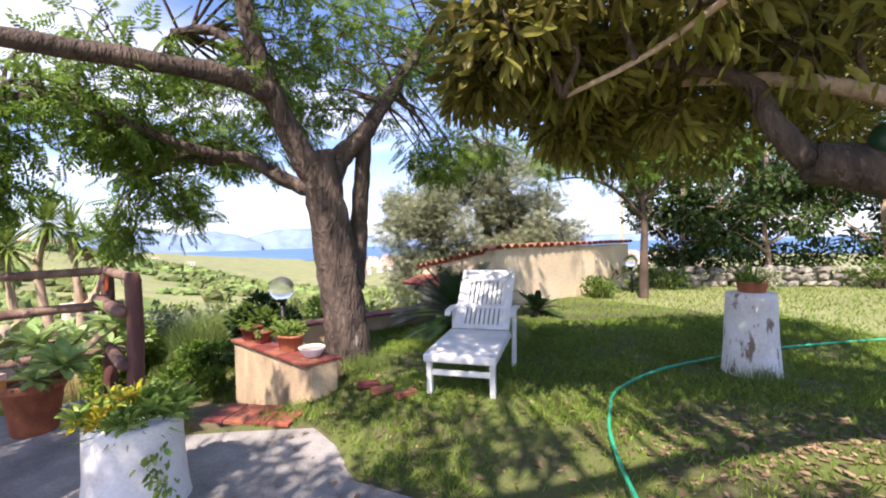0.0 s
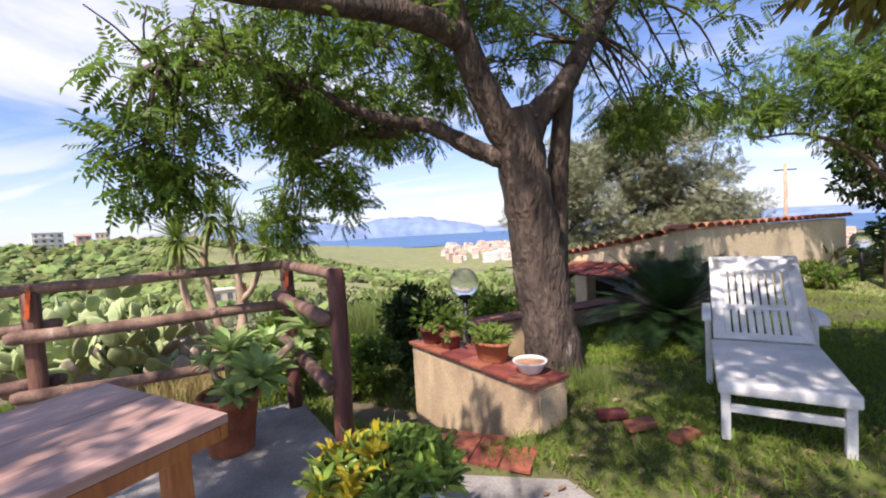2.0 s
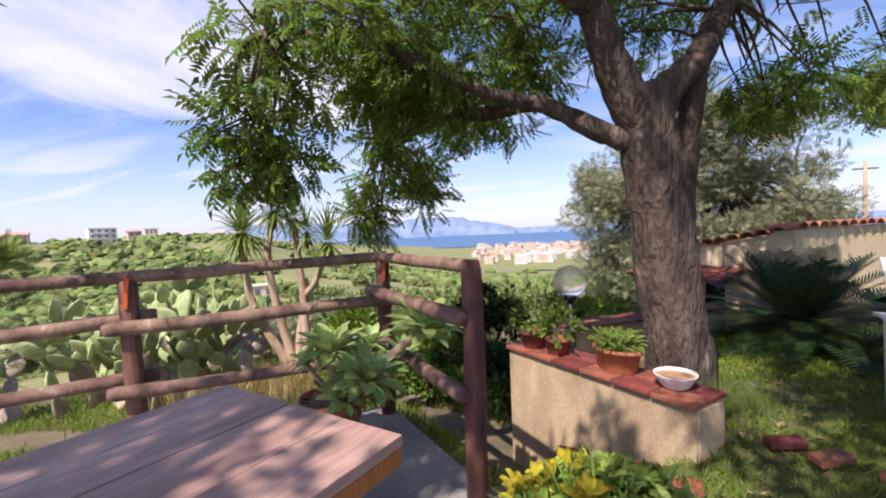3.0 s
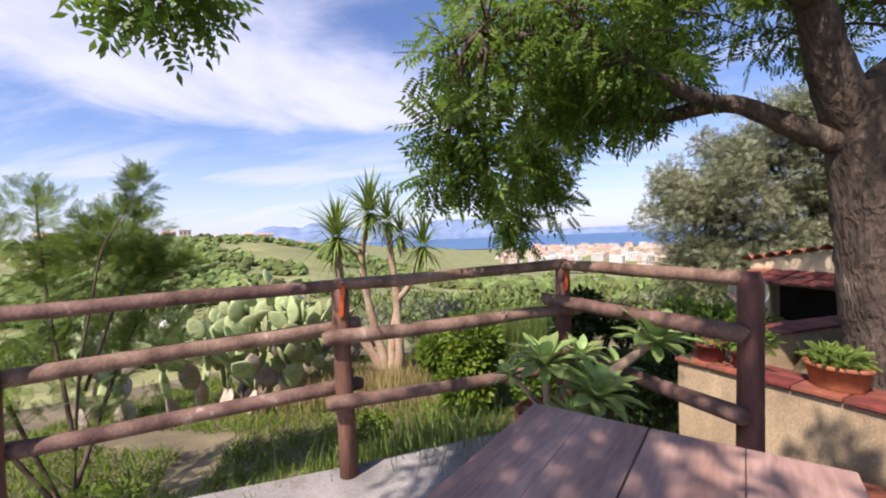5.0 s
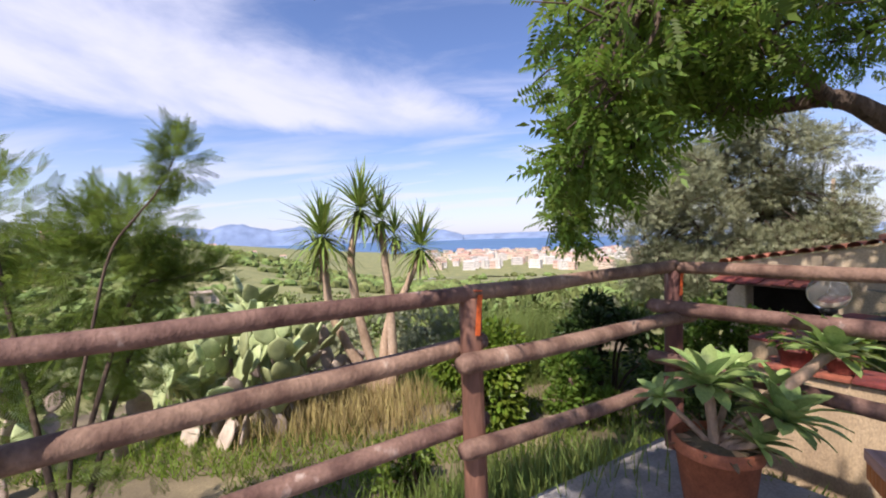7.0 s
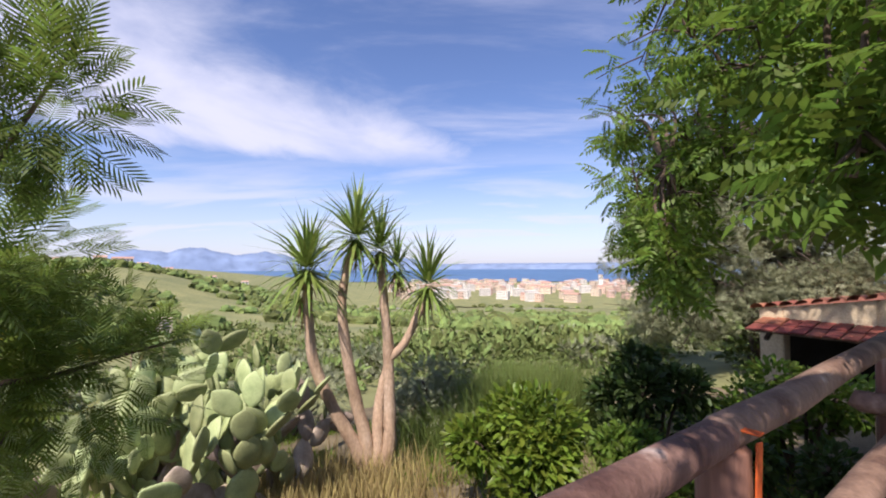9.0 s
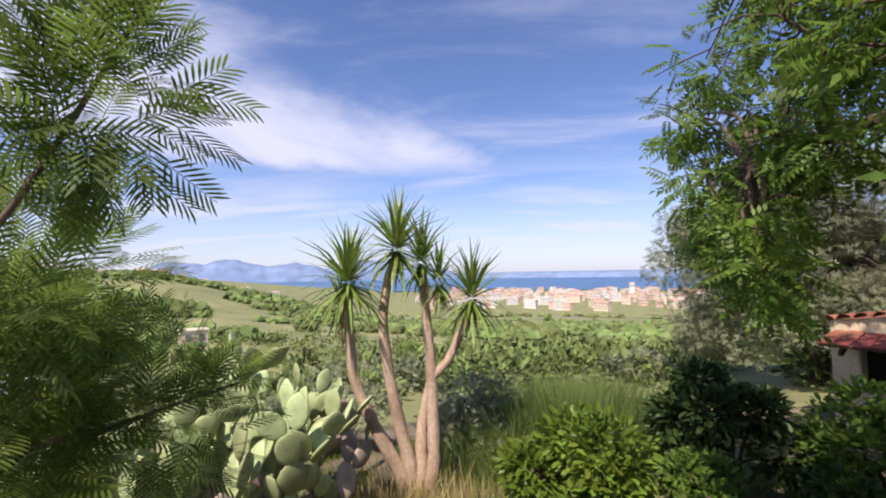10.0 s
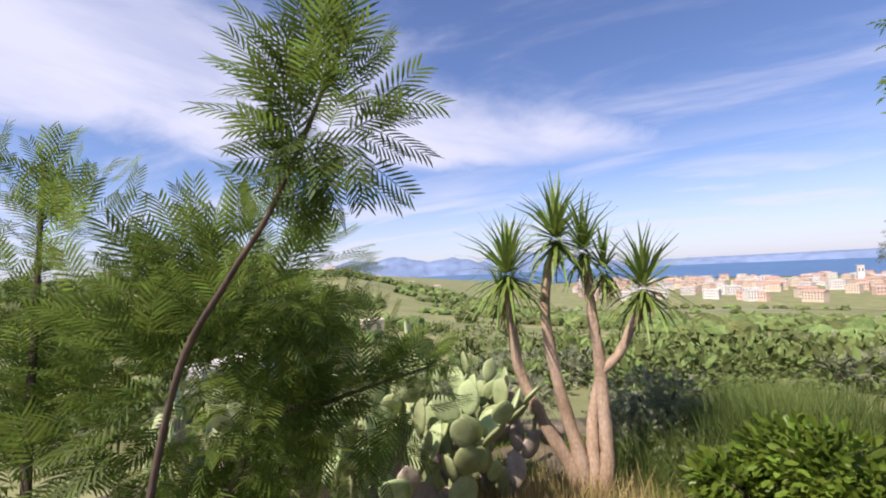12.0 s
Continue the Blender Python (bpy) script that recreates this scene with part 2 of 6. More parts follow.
M["stone"] = material("stone", (0.36, 0.32, 0.26), (0.2, 0.18, 0.14), 0.9, scale=5, fine=40, third=(0.42, 0.38, 0.3), bump=0.8, spread=0.3, depth=0.02)
# house colours for the distance, paled to carry the aerial haze
M["house_white"] = material("house_white", (0.74, 0.70, 0.64), (0.62, 0.57, 0.5), 0.9, scale=0.3, fine=4, bump=0, spread=0.1)
M["house_cream"] = material("house_cream", (0.72, 0.58, 0.44), (0.62, 0.49, 0.37), 0.9, scale=0.3, fine=4, bump=0, spread=0.16)
M["house_pink"] = material("house_pink", (0.66, 0.46, 0.37), (0.56, 0.38, 0.3), 0.9, scale=0.3, fine=4, bump=0, spread=0.16)
M["far_roof"] = material("far_roof", (0.54, 0.34, 0.26), (0.44, 0.27, 0.2), 0.9, scale=0.4, fine=4, bump=0, spread=0.2)
M["far_glass"] = material("far_window", (0.16, 0.15, 0.15), (0.12, 0.115, 0.115), 0.2, scale=1, fine=4, bump=0, spec=0.5)
M["sea"] = material("sea_water", (0.085, 0.17, 0.30), (0.07, 0.145, 0.265), 0.5, scale=0.002, fine=0.02, bump=0, spec=0.2)
# distance haze is mixed into the mountains' pale blue base colour
M["mountain"] = material("haze_tinted_mountain", (0.20, 0.265, 0.39), (0.175, 0.235, 0.35), 1.0, scale=0.002, fine=0.01, bump=0, spec=0.0)
M["strap"] = material("orange_strap", (0.62, 0.12, 0.03), (0.45, 0.08, 0.02), 0.5, scale=20, fine=80, bump=0.1)
M["float"] = material("green_float", (0.012, 0.05, 0.02), (0.008, 0.035, 0.014), 0.35, scale=6, fine=60, bump=0.05, spec=0.5)
# near-black colour that stands in for the shade inside the outbuilding
M["dark_inside"] = material("shaded_inside", (0.05, 0.042, 0.035), (0.03, 0.025, 0.02), 0.95, scale=3, fine=30)
M["water"] = material("bowl_fill", (0.45, 0.25, 0.15), (0.35, 0.18, 0.1), 0.3, scale=5, fine=40)
M["plank_end"] = material("litter", (0.26, 0.17, 0.10), (0.15, 0.1, 0.06), 0.9, scale=4, fine=40, per="island", spread=0.4)


# ---- mesh helpers ----
rng = np.random.default_rng(7)


def link_mesh(name, V, F, mat, parent=None, label="", smooth=False):
    """Links vertices and faces (one array of equal-sized faces, or a list) as one mesh object."""
    me = bpy.data.meshes.new(name)
    me.from_pydata(V if isinstance(V, list) else V.tolist(), [], F if isinstance(F, list) else F.tolist())
    me.materials.append(mat)
    if smooth:
        me.shade_smooth()
    ob = new(name, me)
    ob.parent = parent
    if label:
        tagged(ob, label)
    return ob


def part(name, bm, mat, parent=None, label="", smooth=False):
    """Links a bmesh as one mesh object under a thing or a part."""
    me = bpy.data.meshes.new(name)
    bm.to_mesh(me)
    bm.free()
    me.materials.append(mat)
    if smooth:
        me.shade_smooth()
    ob = new(name, me)
    ob.parent = parent
    if label:
        tagged(ob, label)
    return ob


def thing(name, label, category, group="", kind="", at=None):
    ob = new(name)
    ob.empty_display_size = 0.1
    if at is not None:
        ob.matrix_world = at
    return tagged(ob, label, category, group, kind)


def box(bm, size, m=None, bevel=0.0):
    """A box of that size round the origin of m, with bevelled edges."""
    got = bmesh.ops.create_cube(bm, size=1.0)["verts"]
    bmesh.ops.scale(bm, vec=size, verts=got)
    if bevel:
        ed = list({e for v in got for e in v.link_edges})
        r = bmesh.ops.bevel(bm, geom=ed, offset=bevel, segments=2, profile=0.6, affect="EDGES")
        got = list({v for f in r["faces"] for v in f.verts} | {v for v in got if v.is_valid})
    if m is not None:
        bmesh.ops.transform(bm, matrix=m, verts=got)
    return got


def tube_arrays(pts, radii, seg=8, wobble=0.0, seed=0):
    """A closed tube through points, as vertices and faces."""
    pts = [Vector(p) for p in pts]
    V, F = [], []
    r0 = random.Random(seed)
    side = None
    for i, p in enumerate(pts):
        d = (pts[min(i + 1, len(pts) - 1)] - pts[max(i - 1, 0)]).normalized()
        if side is None:
            side = d.orthogonal().normalized()
        side = (side - d * side.dot(d)).normalized()
        up = d.cross(side)
        for k in range(seg):
            a = 2 * math.pi * k / seg
            r = radii[i] * (1 + wobble * (r0.random() - 0.5) * 2)
            V.append(tuple(p + (side * math.cos(a) + up * math.sin(a)) * r))
    for i in range(len(pts) - 1):
        for k in range(seg):
            a, b = i * seg + k, i * seg + (k + 1) % seg
            F.append((a, b, b + seg, a + seg))
    F.append(tuple(range(seg))[::-1])
    F.append(tuple(range((len(pts) - 1) * seg, len(pts) * seg)))
    return V, F


def smooth_line(pts, n):
    """Points along a Catmull-Rom curve through pts."""
    P = [Vector(p) for p in pts]
    P = [P[0] * 2 - P[1]] + P + [P[-1] * 2 - P[-2]]
    out = []
    for i in range(1, len(P) - 2):
        for k in range(n):
            t = k / n
            a, b, c, d = P[i - 1], P[i], P[i + 1], P[i + 2]
            out.append(0.5 * ((2 * b) + (c - a) * t + (2 * a - 5 * b + 4 * c - d) * t * t + (3 * b - a - 3 * c + d) * t ** 3))
    out.append(P[-2])
    return out


def join_arrays(parts):
    V, F = [], []
    for v, f in parts:
        o = len(V)
        V += [tuple(x) for x in v]
        F += [tuple(i + o for i in q) for q in f]
    return V, F


def limb(name, pts, r0, r1, mat, parent, seg=10, n=6, wobble=0.08, seed=1, label=""):
    c = smooth_line(pts, n)
    radii = [r0 + (r1 - r0) * (i / (len(c) - 1)) ** 0.8 for i in range(len(c))]
    v, f = tube_arrays(c, radii, seg, wobble, seed)
    return link_mesh(name, v, f, mat, parent, label, True), c


def scatter(name, tmpl, P, D, S, mat, parent=None, label="", up=None, roll=0.6, kindof=""):
    """Copies of a leaf template (along +x, upper side +z) at points P, along D, of size S, joined into one mesh."""
    TV, TF = tmpl
    TV, TF = np.asarray(TV, float), np.asarray(TF, int)
    P, D = np.asarray(P, float), np.asarray(D, float)
    n = len(P)
    D = D / np.maximum(np.linalg.norm(D, axis=1, keepdims=True), 1e-6)
    U = np.tile([0.0, 0.0, 1.0], (n, 1)) if up is None else np.asarray(up, float)
    U = U + rng.normal(0, roll, (n, 3))
    Y = np.cross(U, D)
    Y /= np.maximum(np.linalg.norm(Y, axis=1, keepdims=True), 1e-6)
    Z = np.cross(D, Y)
    R = np.stack([D, Y, Z], 2) * np.asarray(S, float).reshape(-1, 1, 1)
    V = np.einsum("nij,vj->nvi", R, TV) + P[:, None, :]
    F = TF[None] + (np.arange(n) * len(TV))[:, None, None]
    me = bpy.data.meshes.new(name)
    V, F = V.reshape(-1, 3), F.reshape(-1, TF.shape[1])
    me.vertices.add(len(V))
    me.vertices.foreach_set("co", V.ravel())
    me.loops.add(F.size)
    me.loops.foreach_set("vertex_index", F.ravel().astype(np.int32))
    me.polygons.add(len(F))
    me.polygons.foreach_set("loop_start", (np.arange(len(F)) * F.shape[1]).astype(np.int32))
    me.update(calc_edges=True)
    me.materials.append(mat)
    ob = new(name, me)
    ob.parent = parent
    tagged(ob, label, kind=kindof)
    return ob


def leaflet(x, y, ang, length, width, droop=0.0):
    """A diamond-shaped leaflet as four vertices."""
    c, s = math.cos(ang), math.sin(ang)
    v = [(0, 0, 0), (0.45, width / 2, 0.02), (1, 0, -droop), (0.45, -width / 2, 0.02)]
    return [(x + (px * c - py * s) * length, y + (px * s + py * c) * length, pz * length) for px, py, pz in v]


def pinnate(pairs=6, length=0.31, width=0.40, spread=62):
    V, F = [], []
    for i in range(pairs):
        x = 0.14 + 0.8 * i / pairs
        for sgn in (1, -1):
            F.append([len(V) + k for k in range(4)])
            V += leaflet(x, 0, sgn * radians(spread), length * (1 - 0.35 * abs(i / pairs - 0.4)), width, 0.3)
    F.append([len(V) + k for k in range(4)])
    V += leaflet(0.92, 0, 0, length, width, 0.3)
    return V, F


def bipinnate(pinnae=9):
    V, F = [], []
    for i in range(pinnae):
        x = 0.15 + 0.8 * i / pinnae
        for sgn in (1, -1):
            an = sgn * radians(56 - 22 * i / pinnae)
            L = 0.40 * (1 - 0.5 * abs(i / pinnae - 0.4))
            ca, sa = math.cos(an), math.sin(an)
            o = len(V)
            for u, w, dz in ((0.04, 0.012, 0), (0.3, 0.036, 0.01), (0.7, 0.036, 0.0), (1.0, 0.006, -0.03)):
                for s in (-1, 1):
                    V.append((x + ca * L * u - sa * w * s * 0.5, sa * L * u + ca * w * s * 0.5, dz))
            for k in range(3):
                F.append([o + 2 * k, o + 2 * k + 2, o + 2 * k + 3, o + 2 * k + 1])
    F.append([len(V), len(V) + 1, len(V) + 2, len(V) + 3])
    V += [(0, -0.008, 0), (0, 0.008, 0), (1, 0.004, 0), (1, -0.004, 0)]
    return V, F


BROAD = ([(0, 0, 0), (0.35, 0.13, 0.03), (0.75, 0.11, 0.0), (1, 0, -0.1), (0.75, -0.11, 0.0), (0.35, -0.13, 0.03)], [[0, 1, 2, 3], [0, 3, 4, 5]])
OVAL = ([(0, 0, 0), (0.3, 0.22, 0.05), (0.75, 0.2, 0.02), (1, 0, -0.08), (0.75, -0.2, 0.02), (0.3, -0.22, 0.05)], [[0, 1, 2, 3], [0, 3, 4, 5]])
SPRIG = (sum([leaflet(0.1 + 0.14 * i, 0, s * radians(48), 0.34, 0.34, 0.1) for i in range(6) for s in (1, -1)], []), [[4 * i + k for k in range(4)] for i in range(12)])
BLADE = ([(0, -0.05, 0), (0, 0.05, 0), (0.55, 0.035, 0.05), (0.55, -0.035, 0.05), (1, 0.004, -0.06), (1, -0.004, -0.06)], [[0, 1, 2, 3], [3, 2, 4, 5]])
OLIVE = (sum([leaflet(0.1 + 0.26 * i, 0, s * radians(42), 0.45, 0.26, 0.1) for i in range(3) for s in (1, -1)], []), [[4 * i + k for k in range(4)] for i in range(6)])
FROND, FEATHER = pinnate(), bipinnate()


def ball_points(n, centre, radii, shell=0.35):
    d = rng.normal(size=(n, 3))
    d /= np.linalg.norm(d, axis=1, keepdims=True)
    r = (shell + (1 - shell) * rng.random(n)) ** (1 / 2.0)
    return np.asarray(centre) + d * r[:, None] * np.asarray(radii), d


# ---- the lie of the land ----
P0, P1, P2, P3 = (-6.07, 2.38), (-4.69, 3.52), (-3.36, 4.60), (-2.41, 3.61)
PM = (-7.46, 1.24)
EDGE = [(-30, -19), PM, P0, P1, P2, P3, (-1.75, 3.85), (-1.05, 4.36), (-1.15, 6.5), (-0.1, 7.1), (0.3, 8.3), (4.95, 11.3), (7.5, 12.6), (60, 20)]


def edge_distance(x, y):
    """Distance to the garden's edge: positive below and beyond it, negative on the terrace and the lawn."""
    best, sign = 1e9, 1
    for (ax, ay), (bx, by) in zip(EDGE, EDGE[1:]):
        dx, dy = bx - ax, by - ay
        t = max(0, min(1, ((x - ax) * dx + (y - ay) * dy) / (dx * dx + dy * dy)))
        d = math.hypot(x - ax - t * dx, y - ay - t * dy)
        if d < best - 1e-9:
            best, sign = d, 1 if dx * (y - ay) - dy * (x - ax) > 0 else -1
    return best * sign


def step01(a, b, v):
    v = max(0.0, min(1.0, (v - a) / (b - a)))
    return v * v * (3 - 2 * v)


def inside_edge(x, y):
    """Whether a place lies on the terrace or the lawn (even-odd test against the edge closed far behind)."""
    poly = EDGE + [(60, -40), (-30, -40)]
    c = False
    for (ax, ay), (bx, by) in zip(poly, poly[1:] + poly[:1]):
        if (ay > y) != (by > y) and x < (bx - ax) * (y - ay) / (by - ay) + ax:
            c = not c
    return c


PATIO = [(-7.8, 1.18), (-6.24, 2.54), (-4.72, 3.66), (-3.40, 4.76), (-2.95, 4.32), (-2.28, 3.66), (-1.72, 3.72), (-1.05, 3.74), (-0.82, 3.45),
         (-0.58, 2.95), (0.05, 2.62), (0.45, 2.35), (0.6, 1.6), (0.6, -3.0), (-7.8, -3.0)]


def patio_distance(x, y):
    """Distance to the terrace's paving: nought or less on it."""
    best, c = 1e9, False
    for (ax, ay), (bx, by) in zip(PATIO, PATIO[1:] + PATIO[:1]):
        dx, dy = bx - ax, by - ay
        t = max(0, min(1, ((x - ax) * dx + (y - ay) * dy) / (dx * dx + dy * dy)))
        best = min(best, math.hypot(x - ax - t * dx, y - ay - t * dy))
        if (ay > y) != (by > y) and x < (bx - ax) * (y - ay) / (by - ay) + ax:
            c = not c
    return -best if c else best


def ground_z(x, y):
    d = abs(edge_distance(x, y))
    if inside_edge(x, y):
        if x > 4 or y > 6:
            return 0.0
        p = patio_distance(x, y)
        return -0.25 if p <= 0 else -0.165 + 0.165 * step01(0.0, 1.1, p)
    z = -0.26 - 0.56 * step01(0.05, 1.0, d) - 0.115 * max(0, min(d, 14) - 0.8)
    r = math.hypot(x + 4, y - 3)
    if r > 14:
        az = math.degrees(math.atan2(-(x + 4), y - 3))
        hill = step01(14, 46, az) * (1 - step01(150, 190, az))
        low = 12 * step01(14, 70, r) + 16 * step01(60, 300, r) + 21 * step01(250, 560, r) + 4 * step01(600, 1300, r)
        back = min(1, (step01(60, 100, -az) if az < 0 else 0) + step01(130, 170, az))
        z -= low * (1 - hill) * (1 - back) + hill * (12.5 * step01(14, 60, r) - 17.5 * step01(110, 340, r))
        z += noise.noise((x * 0.02, y * 0.02, 0)) * 1.6 * step01(20, 80, r)
    return z


# ---- ground, patio, sea and distance ----
def build_ground():
    radii = [0.16 * (i + 1) for i in range(85)]
    while radii[-1] < 1500:
        radii.append(radii[-1] * 1.07)
    n = 240
    V, F, mats = [(-4, 3, ground_z(-4, 3))], [], []
    for r in radii:
        for k in range(n):
            a = 2 * math.pi * k / n
            x, y = -4 + r * math.sin(a), 3 + r * math.cos(a)
            V.append((x, y, ground_z(x, y) + 0.012 * noise.noise((x * 3, y * 3, 0))))
    for k in range(n):
        F.append((0, 1 + (k + 1) % n, 1 + k))
        mats.append(0)
    for i in range(len(radii) - 1):
        for k in range(n):
            a, b = 1 + i * n + k, 1 + i * n + (k + 1) % n
            F.append((a, b, b + n, a + n))
            c = V[a]
            mats.append(2 if radii[i] > 9.5 else (0 if inside_edge(c[0], c[1]) else 1))
    ob = link_mesh("ground", V, F, M["lawn"], None, "", True)
    ob.data.materials.append(M["soil"])
    ob.data.materials.append(M["valley"])
    ob.data.polygons.foreach_set("material_index", mats)
    tagged(ob, "green lawn and brown soil falling away to a green valley", "ground", kind="structure")


build_ground()


def polygon_slab(name, pts, z, thick, mat, label, category, kind="structure", bevel=0.02, cuts=0):
    bm = bmesh.new()
    f = bm.faces.new([bm.verts.new((x, y, z)) for x, y in pts])
    if f.normal.z < 0:
        bmesh.ops.reverse_faces(bm, faces=[f])
    bm.normal_update()
    r = bmesh.ops.extrude_face_region(bm, geom=list(bm.faces))
    bmesh.ops.translate(bm, vec=(0, 0, -thick), verts=[v for v in r["geom"] if isinstance(v, bmesh.types.BMVert)])
    bmesh.ops.recalc_face_normals(bm, faces=list(bm.faces))
    if bevel:
        bmesh.ops.bevel(bm, geom=list(bm.edges), offset=bevel, segments=2, affect="EDGES")
    return tagged(part(name, bm, mat), label, category, kind=kind)


polygon_slab("pavement", PATIO, -0.17, 0.14, M["concrete"], "worn grey concrete terrace with uneven edges", "pavement")

sea_v, sea_f = [], []
for i, r in enumerate((1380, 2400, 4900)):
    for k in range(49):
        a = radians(-60 + 150 * k / 48)
        sea_v.append((-4 - r * math.sin(a), 3 + r * math.cos(a), -53.5))
for i in range(2):
    for k in range(48):
        a = i * 49 + k
        sea_f.append((a, a + 1, a + 50, a + 49))
tagged(link_mesh("water", sea_v, sea_f, M["sea"]), "calm blue sea beyond the town", "sea", kind="structure")


def mountains(name, az0, az1, r, peak, seed, label):
    V, F = [], []
    n = 90
    for i in range(n + 1):
        t = i / n
        a = radians(az0 + (az1 - az0) * t)
        h = peak * (math.sin(math.pi * t) ** 0.7) * (0.75 + 0.45 * noise.noise((t * 5 + seed, 0.3, 0)) + 0.12 * noise.noise((t * 22 + seed, 0.9, 0)))
        for rr, z in ((r, -60), (r * 1.02, -60 + (h + 60) * 0.6), (r * 1.05, max(h, -60)), (r * 1.1, -60)):
            V.append((-4 - rr * math.sin(a), 3 + rr * math.cos(a), z))
        if i:
            for k in range(3):
                b = (i - 1) * 4 + k
                F.append((b, b + 4, b + 5, b + 1))
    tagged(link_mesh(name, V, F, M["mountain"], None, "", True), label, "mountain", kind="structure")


# far ranges; their haze sits in the material colour, no air is rendered
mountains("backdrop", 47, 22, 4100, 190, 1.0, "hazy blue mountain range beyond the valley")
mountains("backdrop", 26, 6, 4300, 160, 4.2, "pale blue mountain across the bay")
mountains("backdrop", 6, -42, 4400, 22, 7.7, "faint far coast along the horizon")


# ---- houses and the town ----
def house(name, label, m, w, d, h, storeys, wall, roof, bays, group, balcony=False):
    """A house with storeys of windows, a roof and its eaves."""
    t = thing(name, label, "house", group, at=m)
    bm = bmesh.new()
    box(bm, (w, d, h + 3), Matrix.Translation((0, 0, (h - 3) / 2)), 0.05)
    part("wall", bm, wall, t)
    bm = bmesh.new()
    if roof == "flat":
        box(bm, (w + 0.5, d + 0.5, 0.35), Matrix.Translation((0, 0, h + 0.17)), 0.05)
    else:
        vs = [bm.verts.new(p) for p in ((-w / 2 - .4, -d / 2 - .4, h), (w / 2 + .4, -d / 2 - .4, h), (w / 2 + .4, d / 2 + .4, h), (-w / 2 - .4, d / 2 + .4, h),
                                        (-w / 2 - .4, 0, h + d * 0.2), (w / 2 + .4, 0, h + d * 0.2))]
        for q in ((0, 1, 5, 4), (2, 3, 4, 5), (1, 2, 5), (3, 0, 4), (3, 2, 1, 0)):
            bm.faces.new([vs[i] for i in q])
    part("roof", bm, M["far_roof"] if roof != "flat" else wall, t)
    sh = h / storeys
    shared = None
    for s in range(storeys):
        for b in range(bays):
            if shared is None:
                bm = bmesh.new()
                box(bm, (w / bays * 0.42, 0.2, sh * 0.5), None, 0.02)
                ob = part("window", bm, M["far_glass"], t)
                shared = ob.data
            else:
                ob = new("window", shared)
                ob.parent = t
            ob.location = (-w / 2 + w * (b + 0.5) / bays, -d / 2 - 0.02, sh * (s + 0.52))
        if balcony and s:
            bm = bmesh.new()
            box(bm, (w * 0.6, 1.2, 0.9), Matrix.Translation((-w * 0.15, -d / 2 - 0.6, sh * s + 0.3)), 0.04)
            part("balcony", bm, M["house_white"], t)
    return t


def polar(az, r, z=None, turn=0.0):
    a = radians(az)
    x, y = -4 - r * math.sin(a), 3 + r * math.cos(a)
    return pose(x, y, ground_z(x, y) if z is None else z, 0, 0, az + turn)


HILL = [(54.6, 318, 13, 9, 9, 3, "house_white", "flat", 4, True), (51.8, 329, 7, 7, 6.5, 2, "house_pink", "gable", 2, False),
        (50.2, 342, 7, 6, 7.5, 2, "house_cream", "flat", 3, False), (61.5, 351, 17, 9, 6, 1, "house_pink", "gable", 5, False),
        (46.5, 397, 12, 8, 3.5, 1, "house_white", "gable", 3, False), (43.5, 462, 9, 8, 6, 2, "house_cream", "gable", 3, False),
        (41.6, 484, 15, 9, 7, 2, "house_white", "gable", 5, False), (39.8, 499, 9, 8, 5, 2, "house_cream", "gable", 3, False),
        (37.5, 555, 10, 8, 5, 1, "house_white", "gable", 3, False), (66.5, 370, 11, 8, 6, 2, "house_cream", "gable", 3, False),
        (33.0, 610, 8, 7, 4, 1, "house_white", "gable", 2, False), (29.5, 666, 9, 7, 4, 1, "house_white", "gable", 2, False)]
HL = {"house_white": "white rendered house on the green hillside", "house_pink": "pink rendered house with tiled roof on the hillside",
      "house_cream": "cream house with shallow tiled roof on the hillside"}
for az, r, w, d, h, st, col, rf, bays, balc in HILL:
    house("house", HL[col] if not balc else "white three-storey house with balconies on the hillside", polar(az, r, None, random.uniform(-15, 15)), w, d, h, st, M[col], rf, bays, "hillside houses", balc)
house("house", "low white farmhouse with flat pale roof in the valley", polar(56.5, 62, -11.6, 24), 9, 6, 2.6, 1, M["house_white"], "flat", 3, "valley houses")
house("house", "small pale ruin among the valley scrub", polar(39.0, 108, -12.6, 10), 5, 4, 2.6, 1, M["house_cream"], "flat", 2, "valley houses")

protos = []
for i, (w, d, h, st, col, rf, bays) in enumerate([(14, 11, 9, 3, "house_cream", "flat", 5), (11, 9, 6.5, 2, "house_white", "gable", 4), (18, 11, 10, 3, "house_white", "flat", 6),
                                                  (12, 10, 7, 2, "house_pink", "gable", 4), (20, 12, 9, 3, "house_cream", "gable", 7), (10, 9, 8, 2, "house_pink", "flat", 3)]):
    lab = {"house_white": "white town house among tiled roofs", "house_cream": "cream plastered town house", "house_pink": "salmon pink town house"}[col]
    a, r = 9.5 - i * 5.3, 640 + 40 * (i % 3)
    protos.append(house("town_house", lab, polar(a, r, -49.5 - 3.5 * step01(550, 1300, r), random.uniform(-30, 30)), w, d, h, st, M[col], rf, bays, "town houses"))
rt = random.Random(4)
for i in range(310):
    r = 600 + 730 * rt.random() ** 0.75
    az = 11.5 - 44 * rt.random() - (6 if r < 640 else 0)
    copy_thing(protos[rt.choice((0, 1, 1, 2, 2, 3, 4, 4, 5))], polar(az, r, -49.0 - 3.5 * step01(550, 1300, r), rt.uniform(-40, 40)))

